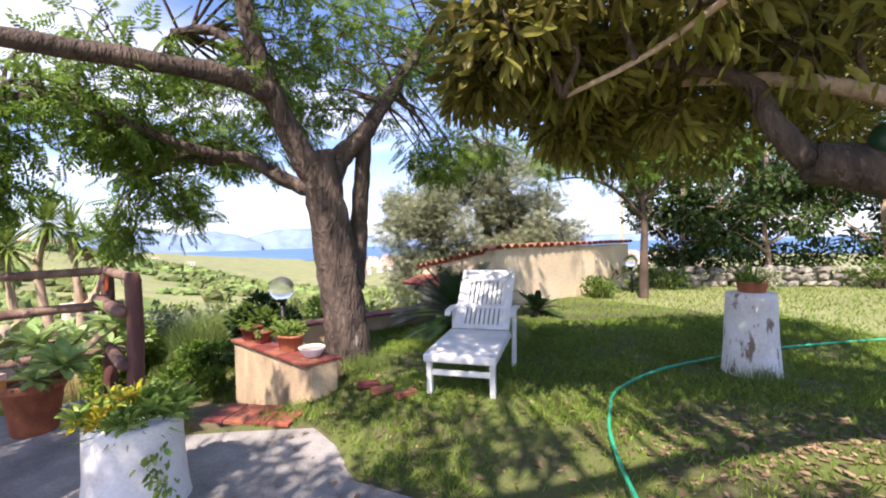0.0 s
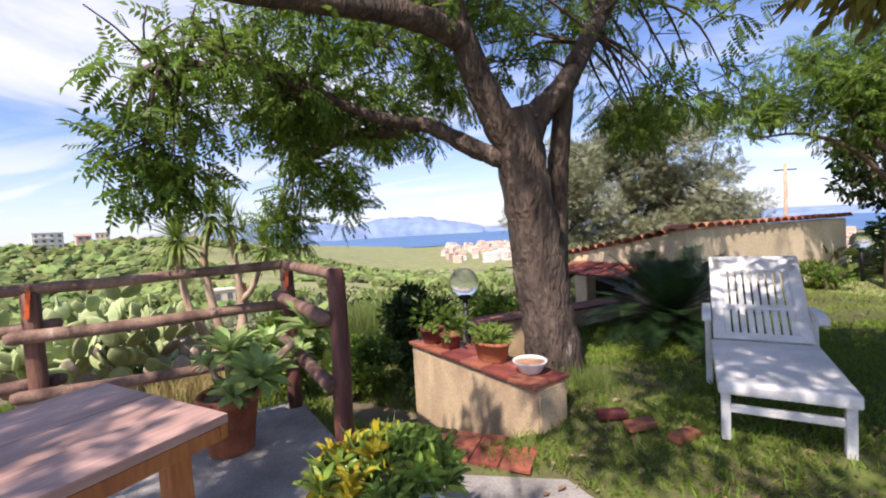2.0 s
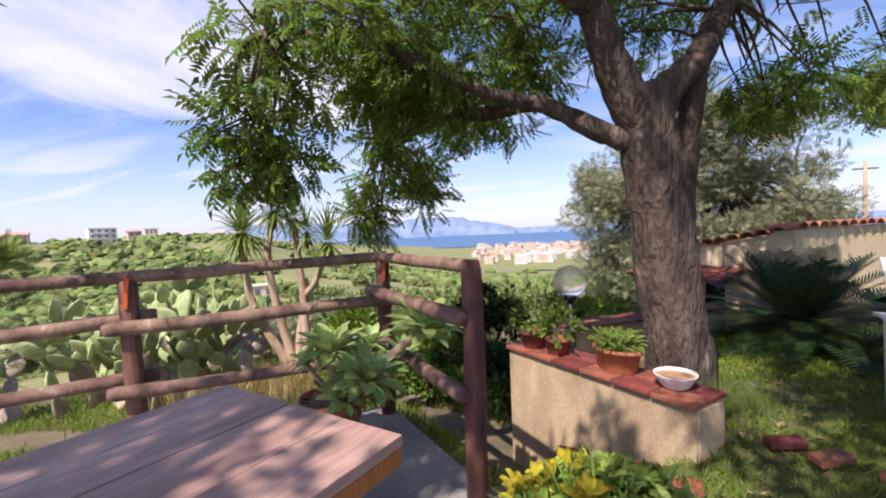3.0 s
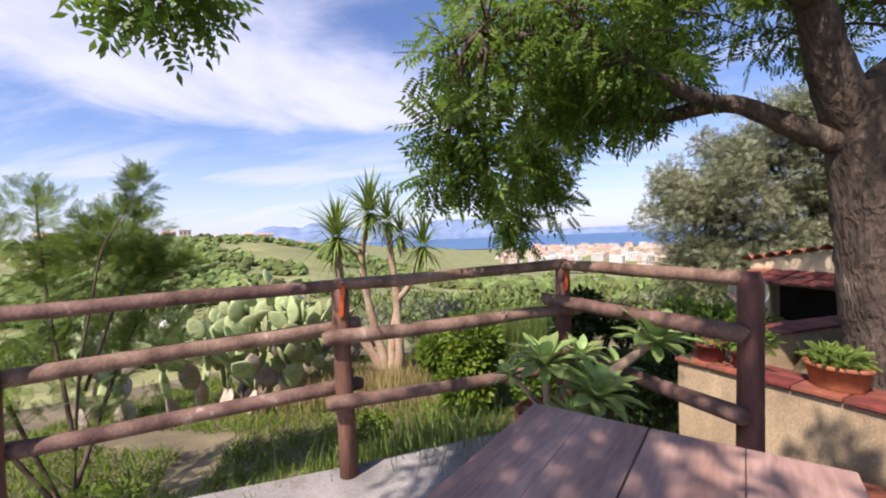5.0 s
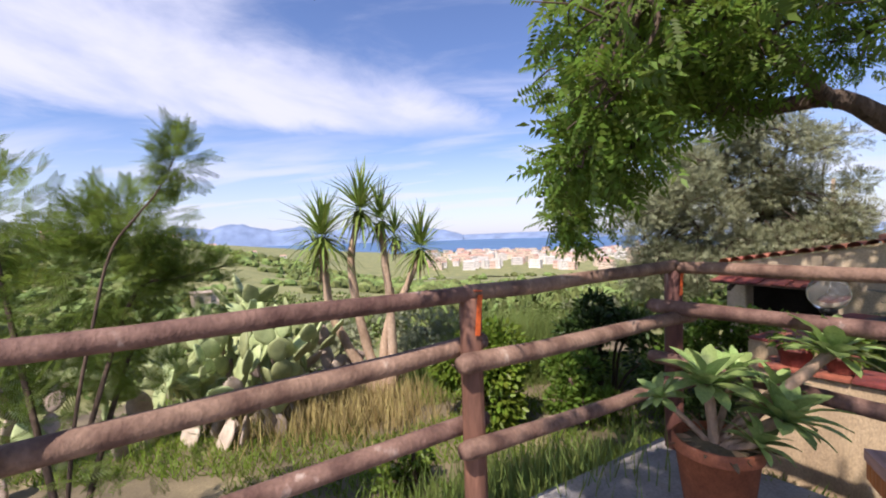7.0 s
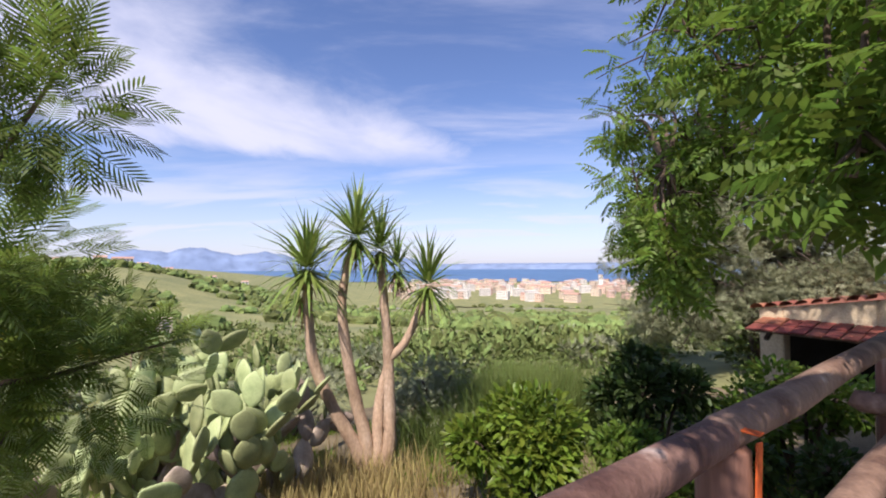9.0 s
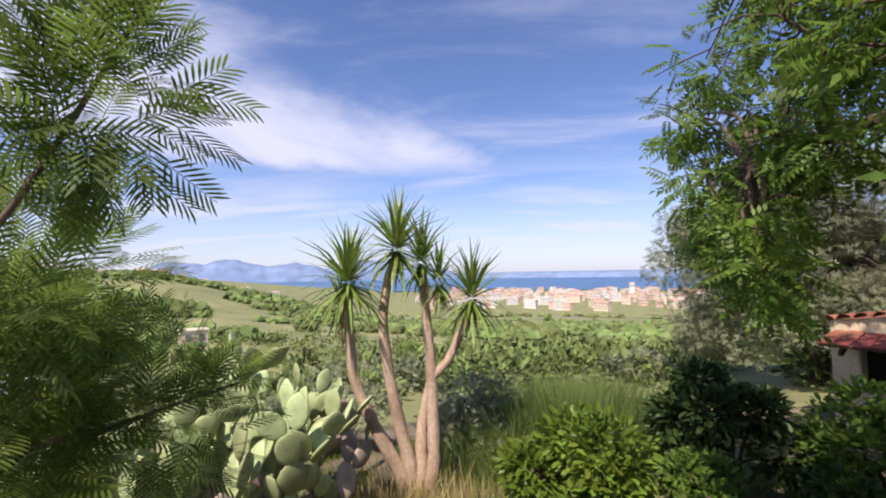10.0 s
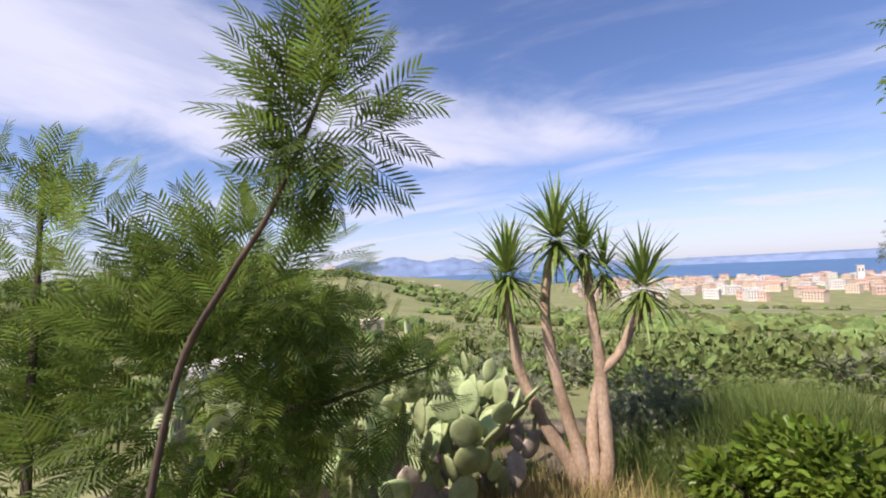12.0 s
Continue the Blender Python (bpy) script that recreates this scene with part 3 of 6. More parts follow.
tower = thing("bell_tower", "pale square bell tower above the town roofs", "tower", at=polar(-15.9, 1050, -52, 10))
bm = bmesh.new()
box(bm, (9, 9, 26), Matrix.Translation((0, 0, 13)), 0.1)
part("shaft", bm, M["house_white"], tower)
bm = bmesh.new()
box(bm, (10.5, 10.5, 2), Matrix.Translation((0, 0, 27)), 0.2)
part("cornice", bm, M["house_cream"], tower)
for sx in (-1, 1):
    bm = bmesh.new()
    box(bm, (2, 0.4, 6), Matrix.Translation((sx * 2.2, -4.5, 20)), 0.05)
    part("belfry_opening", bm, M["far_glass"], tower)

# the pale road and terraces below the town
rv, rf_ = [], []
for i in range(41):
    az = 16 - 42 * i / 40
    for r in (368 + 2.2 * i, 398 + 2.2 * i):
        a = radians(az)
        x, y = -4 - r * math.sin(a), 3 + r * math.cos(a)
        rv.append((x, y, ground_z(x, y) + 1.2))
    if i:
        rf_.append((2 * i - 2, 2 * i, 2 * i + 1, 2 * i - 1))
tagged(link_mesh("road", rv, rf_, M["concrete"]), "pale road winding below the town", "road", kind="structure")


# ---- the big pinnate-leaved tree ----
def nearest_on(lines, p):
    best = None
    for c in lines:
        for q in c:
            d = (q - p).length
            if best is None or d < best[0]:
                best = (d, q)
    return best[1]


def crown(parent, lines, clumps, tmpl, size, mat, bark, per, label="", seed=3, name="crown", droop=0.5, twig=0.016, up=0.0):
    """Twigs to each clump, and leaves about each clump and along its twig."""
    rr = random.Random(seed)
    tw, P, D = [], [], []
    for cx, cy, cz, cr in clumps:
        c = Vector((cx, cy, cz))
        q = nearest_on(lines, c)
        mid = q.lerp(c, 0.5) + Vector((rr.uniform(-.15, .15), rr.uniform(-.15, .15), 0.12 * (c - q).length + up))
        line = smooth_line([q, mid, c], 5)
        tw.append(tube_arrays(line, [twig * (1.3 - i / 10) for i in range(len(line))], 5, 0.1, seed))
        for _ in range(4):
            e = c + Vector((rr.gauss(0, 0.55), rr.gauss(0, 0.55), rr.gauss(0, 0.4))) * cr
            tw.append(tube_arrays([c.lerp(mid, 0.3 * rr.random()), c.lerp(e, 0.5) + Vector((0, 0, 0.05)), e], [twig * 0.5, twig * 0.4, twig * 0.25], 4, 0.1, seed))
        n = int(per * (0.6 + 0.8 * rr.random()))
        pts, dirs = ball_points(n, c, (cr, cr, cr * 0.75), 0.1)
        dd = dirs * 0.8 + rng.normal(0, 0.5, (n, 3))
        dd[:, 2] -= droop
        P.append(pts)
        D.append(dd)
    v, f = join_arrays(tw)
    link_mesh("twig", v, f, bark, parent, "", True)
    P, D = np.concatenate(P), np.concatenate(D)
    return scatter(name, tmpl, P, D, size * rng.uniform(0.7, 1.25, len(P)), mat, parent, label)


def clump_cloud(n, centre, radii, cr, seed):
    rr = np.random.default_rng(seed)
    d = rr.normal(size=(n, 3))
    d /= np.linalg.norm(d, axis=1, keepdims=True)
    p = np.asarray(centre) + d * (rr.random(n) ** 0.45)[:, None] * np.asarray(radii)
    return [(*q, cr * (0.7 + 0.6 * rr.random())) for q in p]


def big_tree():
    t = thing("tree", "large spreading tree with grey-brown bark and pinnate leaves", "tree", at=pose(0, 0, 0))
    _, a = limb("trunk", [(-1.02, 5.16, -0.35), (-1.06, 5.15, 0.25), (-1.12, 5.13, 0.8), (-1.19, 5.1, 1.4), (-1.27, 5.05, 2.0), (-1.34, 5.0, 2.35)], 0.27, 0.2, M["bark"], t, 14)
    _, b = limb("branch", [(-1.27, 5.05, 1.95), (-1.5, 4.9, 2.4), (-1.66, 4.75, 2.85), (-1.8, 4.6, 3.4), (-1.95, 4.4, 4.3), (-2.2, 4.2, 5.2)], 0.17, 0.06, M["bark"], t, 12, 6, 0.08, 2)
    _, c = limb("branch", [(-1.26, 5.05, 1.95), (-1.1, 5.25, 2.35), (-0.85, 5.3, 2.6), (-0.55, 5.55, 3.15), (-0.05, 5.9, 4.0), (0.5, 6.2, 5.0)], 0.16, 0.05, M["bark"], t, 12, 6, 0.08, 3)
    _, d = limb("branch", [(-1.68, 4.72, 2.9), (-2.0, 4.4, 2.98), (-2.6, 3.9, 2.95), (-3.3, 3.3, 2.9), (-4.1, 2.75, 3.0), (-4.9, 2.5, 2.75)], 0.12, 0.05, M["bark"], t, 10, 6, 0.1, 4)
    _, e = limb("branch", [(-1.3, 5.02, 1.9), (-1.65, 4.98, 2.05), (-2.1, 4.95, 2.3), (-2.5, 5.1, 2.3), (-3.2, 5.4, 2.4), (-3.8, 5.8, 2.2)], 0.1, 0.035, M["bark"], t, 10, 6, 0.12, 5)
    _, f = limb("branch", [(-2.15, 4.96, 2.3), (-2.5, 4.6, 2.35), (-3.1, 4.2, 2.6), (-3.8, 3.9, 2.7)], 0.06, 0.03, M["bark"], t, 8, 6, 0.12, 6)
    _, g = limb("branch", [(-1.75, 4.65, 3.15), (-2.4, 5.0, 3.7), (-3.2, 5.6, 4.0)], 0.07, 0.03, M["bark"], t, 8, 6, 0.12, 7)
    limb("branch", [(-1.0, 5.28, 0.8), (-0.95, 5.42, 1.5), (-0.9, 5.42, 2.05), (-0.84, 5.32, 2.62)], 0.12, 0.09, M["bark"], t, 10, 6, 0.08, 8)
    lines = [b[8:], c[10:], d, e[8:], f, g]
    cl = clump_cloud(21, (-2.8, 5.5, 3.4), (1.5, 1.5, 0.9), 0.32, 1) + clump_cloud(44, (-0.6, 6.0, 3.9), (2.0, 1.6, 1.0), 0.36, 2)
    cl += clump_cloud(16, (-3.5, 4.15, 2.6), (0.75, 0.7, 0.55), 0.3, 3) + clump_cloud(6, (-3.7, 5.6, 2.2), (0.35, 0.45, 0.35), 0.22, 4)
    cl += clump_cloud(5, (-3.9, 5.6, 1.55), (0.12, 0.2, 0.4), 0.17, 5) + clump_cloud(3, (-5.1, 2.6, 2.6), (0.22, 0.15, 0.08), 0.14, 6)
    cl += clump_cloud(20, (-1.7, 4.6, 4.8), (1.6, 1.3, 0.5), 0.36, 7) + clump_cloud(16, (-3.0, 4.9, 2.5), (0.9, 0.6, 0.25), 0.24, 8)
    cl += clump_cloud(8, (-3.95, 3.85, 1.95), (0.32, 0.28, 0.25), 0.2, 9) + clump_cloud(12, (0.3, 6.5, 2.6), (1.0, 0.7, 0.3), 0.26, 10)
    # unseen clumps added sunward of the crown to keep the trunk shaded
    cl += clump_cloud(22, (-0.9, 3.3, 5.0), (1.6, 1.0, 0.4), 0.42, 11)
    cl += clump_cloud(6, (-2.6, 4.55, 3.05), (0.9, 0.6, 0.4), 0.26, 12) + clump_cloud(6, (-3.55, 6.9, 2.75), (0.4, 0.7, 0.4), 0.26, 13)
    cl += clump_cloud(8, (-3.6, 6.4, 1.95), (0.4, 0.5, 0.4), 0.24, 14) + clump_cloud(22, (-2.8, 7.0, 3.2), (1.1, 0.8, 0.7), 0.34, 15)
    crown(t, lines, cl, FROND, 0.225, M["leaf_tree"], M["dark_bark"], 26)


big_tree()


def overhead_tree():
    t = thing("tree", "dark broad-leaved tree leaning over the lawn", "tree", at=pose(0, 0, 0))
    _, a = limb("trunk", [(3.7, 1.5, -0.3), (3.5, 1.75, 0.6), (3.0, 2.05, 1.25), (2.4, 2.35, 1.6), (2.0, 2.5, 1.72)], 0.2, 0.11, M["bark"], t, 12)
    _, b = limb("branch", [(2.0, 2.5, 1.72), (1.84, 2.56, 1.95), (1.78, 2.65, 2.2), (1.4, 2.75, 2.35), (0.8, 2.8, 2.4)], 0.075, 0.025, M["bark"], t, 8, 6, 0.1, 2)
    _, c = limb("branch", [(2.9, 2.1, 1.5), (2.45, 2.5, 2.05), (1.9, 2.8, 2.28), (1.3, 3.4, 2.45), (0.9, 4.2, 2.7)], 0.06, 0.025, M["pale_bark"], t, 8, 6, 0.1, 3)
    _, d = limb("branch", [(3.4, 1.85, 0.9), (3.9, 2.9, 1.8), (4.3, 3.7, 2.4), (4.8, 4.4, 3.0)], 0.09, 0.03, M["bark"], t, 8, 6, 0.1, 4)
    # branch e is extended out of view to carry the added shading clumps
    _, e = limb("branch", [(3.3, 1.9, 0.95), (2.6, 1.2, 2.4), (1.4, 0.3, 3.6), (0.0, -0.6, 4.4), (-1.8, -1.0, 4.7), (-4.0, -1.2, 4.8)], 0.12, 0.04, M["bark"], t, 8, 6, 0.1, 5)
    _, g = limb("branch", [(2.6, 1.2, 2.4), (1.95, 1.65, 2.85), (1.45, 2.05, 2.5), (1.1, 2.4, 2.28), (0.7, 2.6, 2.12)], 0.03, 0.012, M["pale_bark"], t, 8, 6, 0.1, 6)
    cl = clump_cloud(56, (1.6, 3.3, 2.75), (1.5, 1.4, 0.6), 0.36, 21) + clump_cloud(16, (3.6, 3.7, 2.9), (1.1, 1.1, 0.5), 0.4, 22)
    # seeds 24 to 28: unseen clumps added to cast dappled shade below
    cl += clump_cloud(14, (0.55, 2.75, 2.5), (0.5, 0.5, 0.3), 0.28, 23) + clump_cloud(36, (-2.2, -0.5, 4.7), (3.6, 1.9, 0.5), 0.36, 24)
    cl += clump_cloud(6, (-2.75, 0.72, 4.6), (0.95, 0.42, 0.3), 0.27, 27)
    cl += clump_cloud(14, (-4.35, 0.25, 4.7), (0.9, 0.55, 0.22), 0.27, 28)
    cl += clump_cloud(26, (-0.7, 1.4, 4.9), (1.4, 0.9, 0.4), 0.38, 26)
    cl += clump_cloud(34, (1.9, 1.0, 4.0), (1.6, 1.1, 0.5), 0.38, 25)
    cl += clump_cloud(16, (1.5, 3.7, 2.35), (1.2, 0.8, 0.35), 0.28, 29) + clump_cloud(22, (3.2, 4.3, 2.55), (1.4, 1.0, 0.5), 0.34, 30)
    crown(t, [a[10:], b, c, d, e, g], cl, BROAD, 0.15, M["leaf_broad"], M["bark"], 130, seed=5, droop=0.35)


overhead_tree()


def small_tree(name, label, base, trunk, branches, clouds, tmpl, size, mat, bark, per, r0=0.1, droop=0.3, seed=1, category="tree"):
    t = thing(name, label, category, at=pose(*base))
    _, a = limb("trunk", trunk, r0, r0 * 0.55, bark, t, 10, 6, 0.1, seed)
    lines = [a[len(a) // 2:]]
    for i, b in enumerate(branches):
        _, c = limb("branch", b, r0 * 0.5, r0 * 0.18, bark, t, 7, 5, 0.1, seed + i)
        lines.append(c)
    cl = []
    for i, (n, c, r, cr) in enumerate(clouds):
        cl += clump_cloud(n, c, r, cr, seed * 10 + i)
    crown(t, lines, cl, tmpl, size, mat, bark, per, seed=seed, droop=droop, twig=r0 * 0.13)
    return t


small_tree("tree", "slender tree with flat feathery crown beside the low stone wall", (4.4, 9.2, 0), [(0, 0, -0.1), (0.02, 0, 0.8), (0.06, 0.05, 1.6), (0.02, 0.1, 2.2)],
           [[(0.04, 0.05, 1.7), (-0.5, 0.1, 2.3), (-1.1, 0.2, 2.6), (-1.7, 0.2, 2.6)], [(0.02, 0.1, 2.1), (0.5, 0.3, 2.7), (1.2, 0.4, 3.1)], [(0.02, 0.1, 2.2), (-0.3, 0.5, 3.0), (-0.6, 0.8, 3.7)],
            [(0.05, 0.1, 2.0), (0.4, -0.4, 2.6), (0.9, -0.9, 3.0)]],
           [(26, (-0.7, 0.2, 3.0), (1.6, 1.2, 0.55), 0.4), (22, (0.9, 0, 3.3), (1.5, 1.3, 0.5), 0.4), (10, (-0.3, 0.4, 3.9), (1.2, 1, 0.4), 0.4)], FROND, 0.2, M["leaf_tree"], M["dark_bark"], 70, 0.1, seed=31)
small_tree("tree", "grey-green olive tree with dense rounded crown", (1.7, 13.8, -1.2), [(0, 0, -0.4), (0.1, 0, 1.0), (0, 0.1, 2.2), (-0.1, 0.1, 3.2)],
           [[(0.05, 0, 1.0), (-0.9, 0, 2.2), (-1.7, -0.2, 3.4)], [(0.05, 0, 1.2), (1.0, 0, 2.3), (1.9, 0, 3.2)], [(0, 0.1, 2.0), (0.4, -0.6, 3.4), (0.6, -0.8, 4.6)]],
           [(60, (0, -0.3, 3.6), (2.5, 1.9, 1.9), 0.55), (26, (-1.6, -0.4, 3.0), (1.3, 1.4, 1.7), 0.5), (26, (1.8, -0.3, 2.9), (1.3, 1.4, 1.5), 0.5), (26, (0, -1.2, 1.9), (3.0, 0.8, 0.7), 0.5), (24, (-2.4, -0.5, 3.1), (1.1, 1.2, 1.4), 0.5), (16, (-2.3, -0.8, 1.5), (1.1, 1.0, 0.8), 0.5)],
           OLIVE, 0.17, M["leaf_olive"], M["bark"], 230, 0.2, droop=-0.1, seed=41)
for bx, by, bz, sx, sz, sd in ((6.7, 11.6, -0.1, 1.3, 3.9, 51), (8.5, 11.0, 0, 1.7, 4.6, 52), (11.2, 10.6, 0, 1.9, 4.6, 53), (14.5, 9.0, 0, 2.0, 4.6, 54), (10.2, 13.8, -0.4, 2.4, 5.2, 55)):
    small_tree("tree", "dark bushy evergreen tree behind the stone wall", (bx, by, bz), [(0, 0, -0.3), (0.05, 0, 0.7), (0, 0.05, 1.4), (0.02, 0, sz * 0.75)],
               [[(0.03, 0, 0.8), (-sx * 0.5, 0, 1.5), (-sx * 0.7, 0, 2.0)], [(0.03, 0, 1.0), (sx * 0.5, 0.1, 1.6), (sx * 0.7, 0, 2.2)]],
               [(46, (0, 0, sz * 0.56), (sx, sx, sz * 0.42), 0.42)], OVAL, 0.15, M["leaf_dark"], M["pale_bark"], 130, 0.08, seed=sd)


# ---- fence ----
def fence():
    t = thing("fence", "rustic round-log fence stained dark reddish brown", "fence", at=pose(0, 0, 0))
    posts = [(PM, 1.08), (P0, 1.07), (P1, 1.09), (P2, 1.12), (P3, 1.12)]
    for i, ((x, y), top) in enumerate(posts):
        lean = random.uniform(-0.012, 0.012)
        v, f = tube_arrays([(x, y, -0.45), (x, y, 0.2), (x + lean, y + lean, 0.7), (x + lean, y, top - 0.03), (x + lean, y, top + (0.03 if i == 4 else -0.02))],
                           [0.062, 0.06, 0.058, 0.057, 0.045], 12, 0.03, i)
        link_mesh("post", v, f, M["fence_wood"], t, "", True)
    for (x, y), top in ((P1, 1.09), (P2, 1.12)):
        bm = bmesh.new()
        box(bm, (0.028, 0.004, 0.2), Matrix.Translation((x + 0.04, y - 0.052, top - 0.1)) @ pose(0, 0, 0, 0, 6, 38), 0.001)
        box(bm, (0.028, 0.09, 0.004), Matrix.Translation((x + 0.02, y - 0.02, top + 0.02)) @ pose(0, 0, 0, 0, 0, 38), 0.001)
        part("strap", bm, M["strap"], t, "bright orange strap end")
    # drops of the middle and lower rail under the top, at both ends of each bay
    drops = (((0.35, 0.34), (0.74, 0.72)), ((0.355, 0.275), (0.74, 0.69)), ((0.325, 0.34), (0.74, 0.80)), ((0.275, 0.276), (0.64, 0.68)))
    k = 0
    for bay, ((a, ta), (b, tb)) in enumerate(zip(posts, posts[1:])):
        d = (Vector((*b, 0)) - Vector((*a, 0))).normalized()
        for j, r in enumerate((0.043, 0.047, 0.045)):
            k += 1
            da, db = drops[bay][j - 1] if j else (0.0, 0.0)
            n = Vector((d.y, -d.x, 0)) * ((0.075 if bay > 1 else -0.075) if j else 0.0)
            A, B = Vector((*a, ta - da)) + n, Vector((*b, tb - db)) + n
            ext = 0.13 if j else 0.05
            A, B = A - d * ext, B + d * (ext if b is not P3 else 0.03)
            pts = [A.lerp(B, u) + Vector((0, 0, random.uniform(-0.008, 0.008))) for u in (0, 0.02, 0.25, 0.5, 0.75, 0.98, 1)]
            v, f = tube_arrays(pts, [r * 0.8] + [r * random.uniform(0.92, 1.06) for _ in range(5)] + [r * 0.8], 12, 0.03, k)
            link_mesh("rail", v, f, M["rail_wood"], t, "", True)


fence()


# ---- the planter wall with its tiled cap ----
def wall_box(bm, a, b, z0, z1a, z1b, thick):
    """An upright wall from a to b, its face on that line and its body to the left of it; the top may slope."""
    a, b = Vector((*a, 0)), Vector((*b, 0))
    n = Vector((-(b - a).y, (b - a).x, 0)).normalized() * thick
    vs = [bm.verts.new(p) for p in (a + Vector((0, 0, z0)), b + Vector((0, 0, z0)), b + n + Vector((0, 0, z0)), a + n + Vector((0, 0, z0)),
                                    a + Vector((0, 0, z1a)), b + Vector((0, 0, z1b)), b + n + Vector((0, 0, z1b)), a + n + Vector((0, 0, z1a)))]
    for q in ((0, 1, 5, 4), (1, 2, 6, 5), (2, 3, 7, 6), (3, 0, 4, 7), (4, 5, 6, 7), (3, 2, 1, 0)):
        bm.faces.new([vs[i] for i in q])
    bmesh.ops.recalc_face_normals(bm, faces=list(bm.faces))
    bmesh.ops.bevel(bm, geom=list(bm.edges), offset=0.015, segments=2, affect="EDGES")


WA, WB = (-2.44, 5.30), (-1.2, 4.12)


def tile_row(parent, a, b, z, width, n, mat, over=0.05, thick=0.03, name="tile", tilt=0.0, rows=1):
    """Flat tiles laid in rows along a wall's top, with open joints."""
    a, b = Vector((*a, z)), Vector((*b, z))
    d = (b - a) / n
    side = Vector((-d.y, d.x, 0)).normalized()
    ang = math.degrees(math.atan2(d.y, d.x))
    bm = bmesh.new()
    box(bm, (d.length - 0.008, (width + over) / rows - 0.008, thick), None, 0.006)
    proto = part(name, bm, mat, parent)
    first = True
    for i in range(n):
        for r in range(rows):
            ob = proto if first else new(name, proto.data)
            first = False
            ob.parent = parent
            p = a + d * (i + 0.5) + side * (-over + (width + over) * (r + 0.5) / rows)
            ob.matrix_basis = Matrix.Translation(p + Vector((0, 0, random.uniform(-0.002, 0.002)))) @ pose(0, 0, 0, random.uniform(-.6, .6) + tilt, random.uniform(-.6, .6), ang)


def planter_wall():
    bm = bmesh.new()
    wall_box(bm, WA, WB, -1.0, 0.21, 0.21, 0.30)
    w = tagged(part("wall_planter", bm, M["stucco"]), "ochre rendered garden wall with stained face", "wall", kind="structure")
    tile_row(w, WA, WB, 0.226, 0.34, 6, M["red_tile"], 0.04, 0.03, "tile", 0, 2)
    bm = bmesh.new()
    wall_box(bm, (-1.9, 5.95), (-0.04, 7.25), -1.0, 0.22, 0.22, 0.3)
    w = tagged(part("wall_back", bm, M["stucco"]), "low ochre retaining wall with tiled top", "wall", kind="structure")
    tile_row(w, (-1.9, 5.95), (-0.04, 7.25), 0.236, 0.3, 8, M["red_tile"], 0.05, 0.03)


planter_wall()


# ---- the outbuilding below the lawn ----
def gable_at(u, out=0.0, z=0.0):
    """A place on the outbuilding's end wall: u metres from its near corner, out in front of it."""
    return Vector((1.1 - 0.58 * u - 0.81 * out, 8.27 + 0.81 * u - 0.58 * out, z))


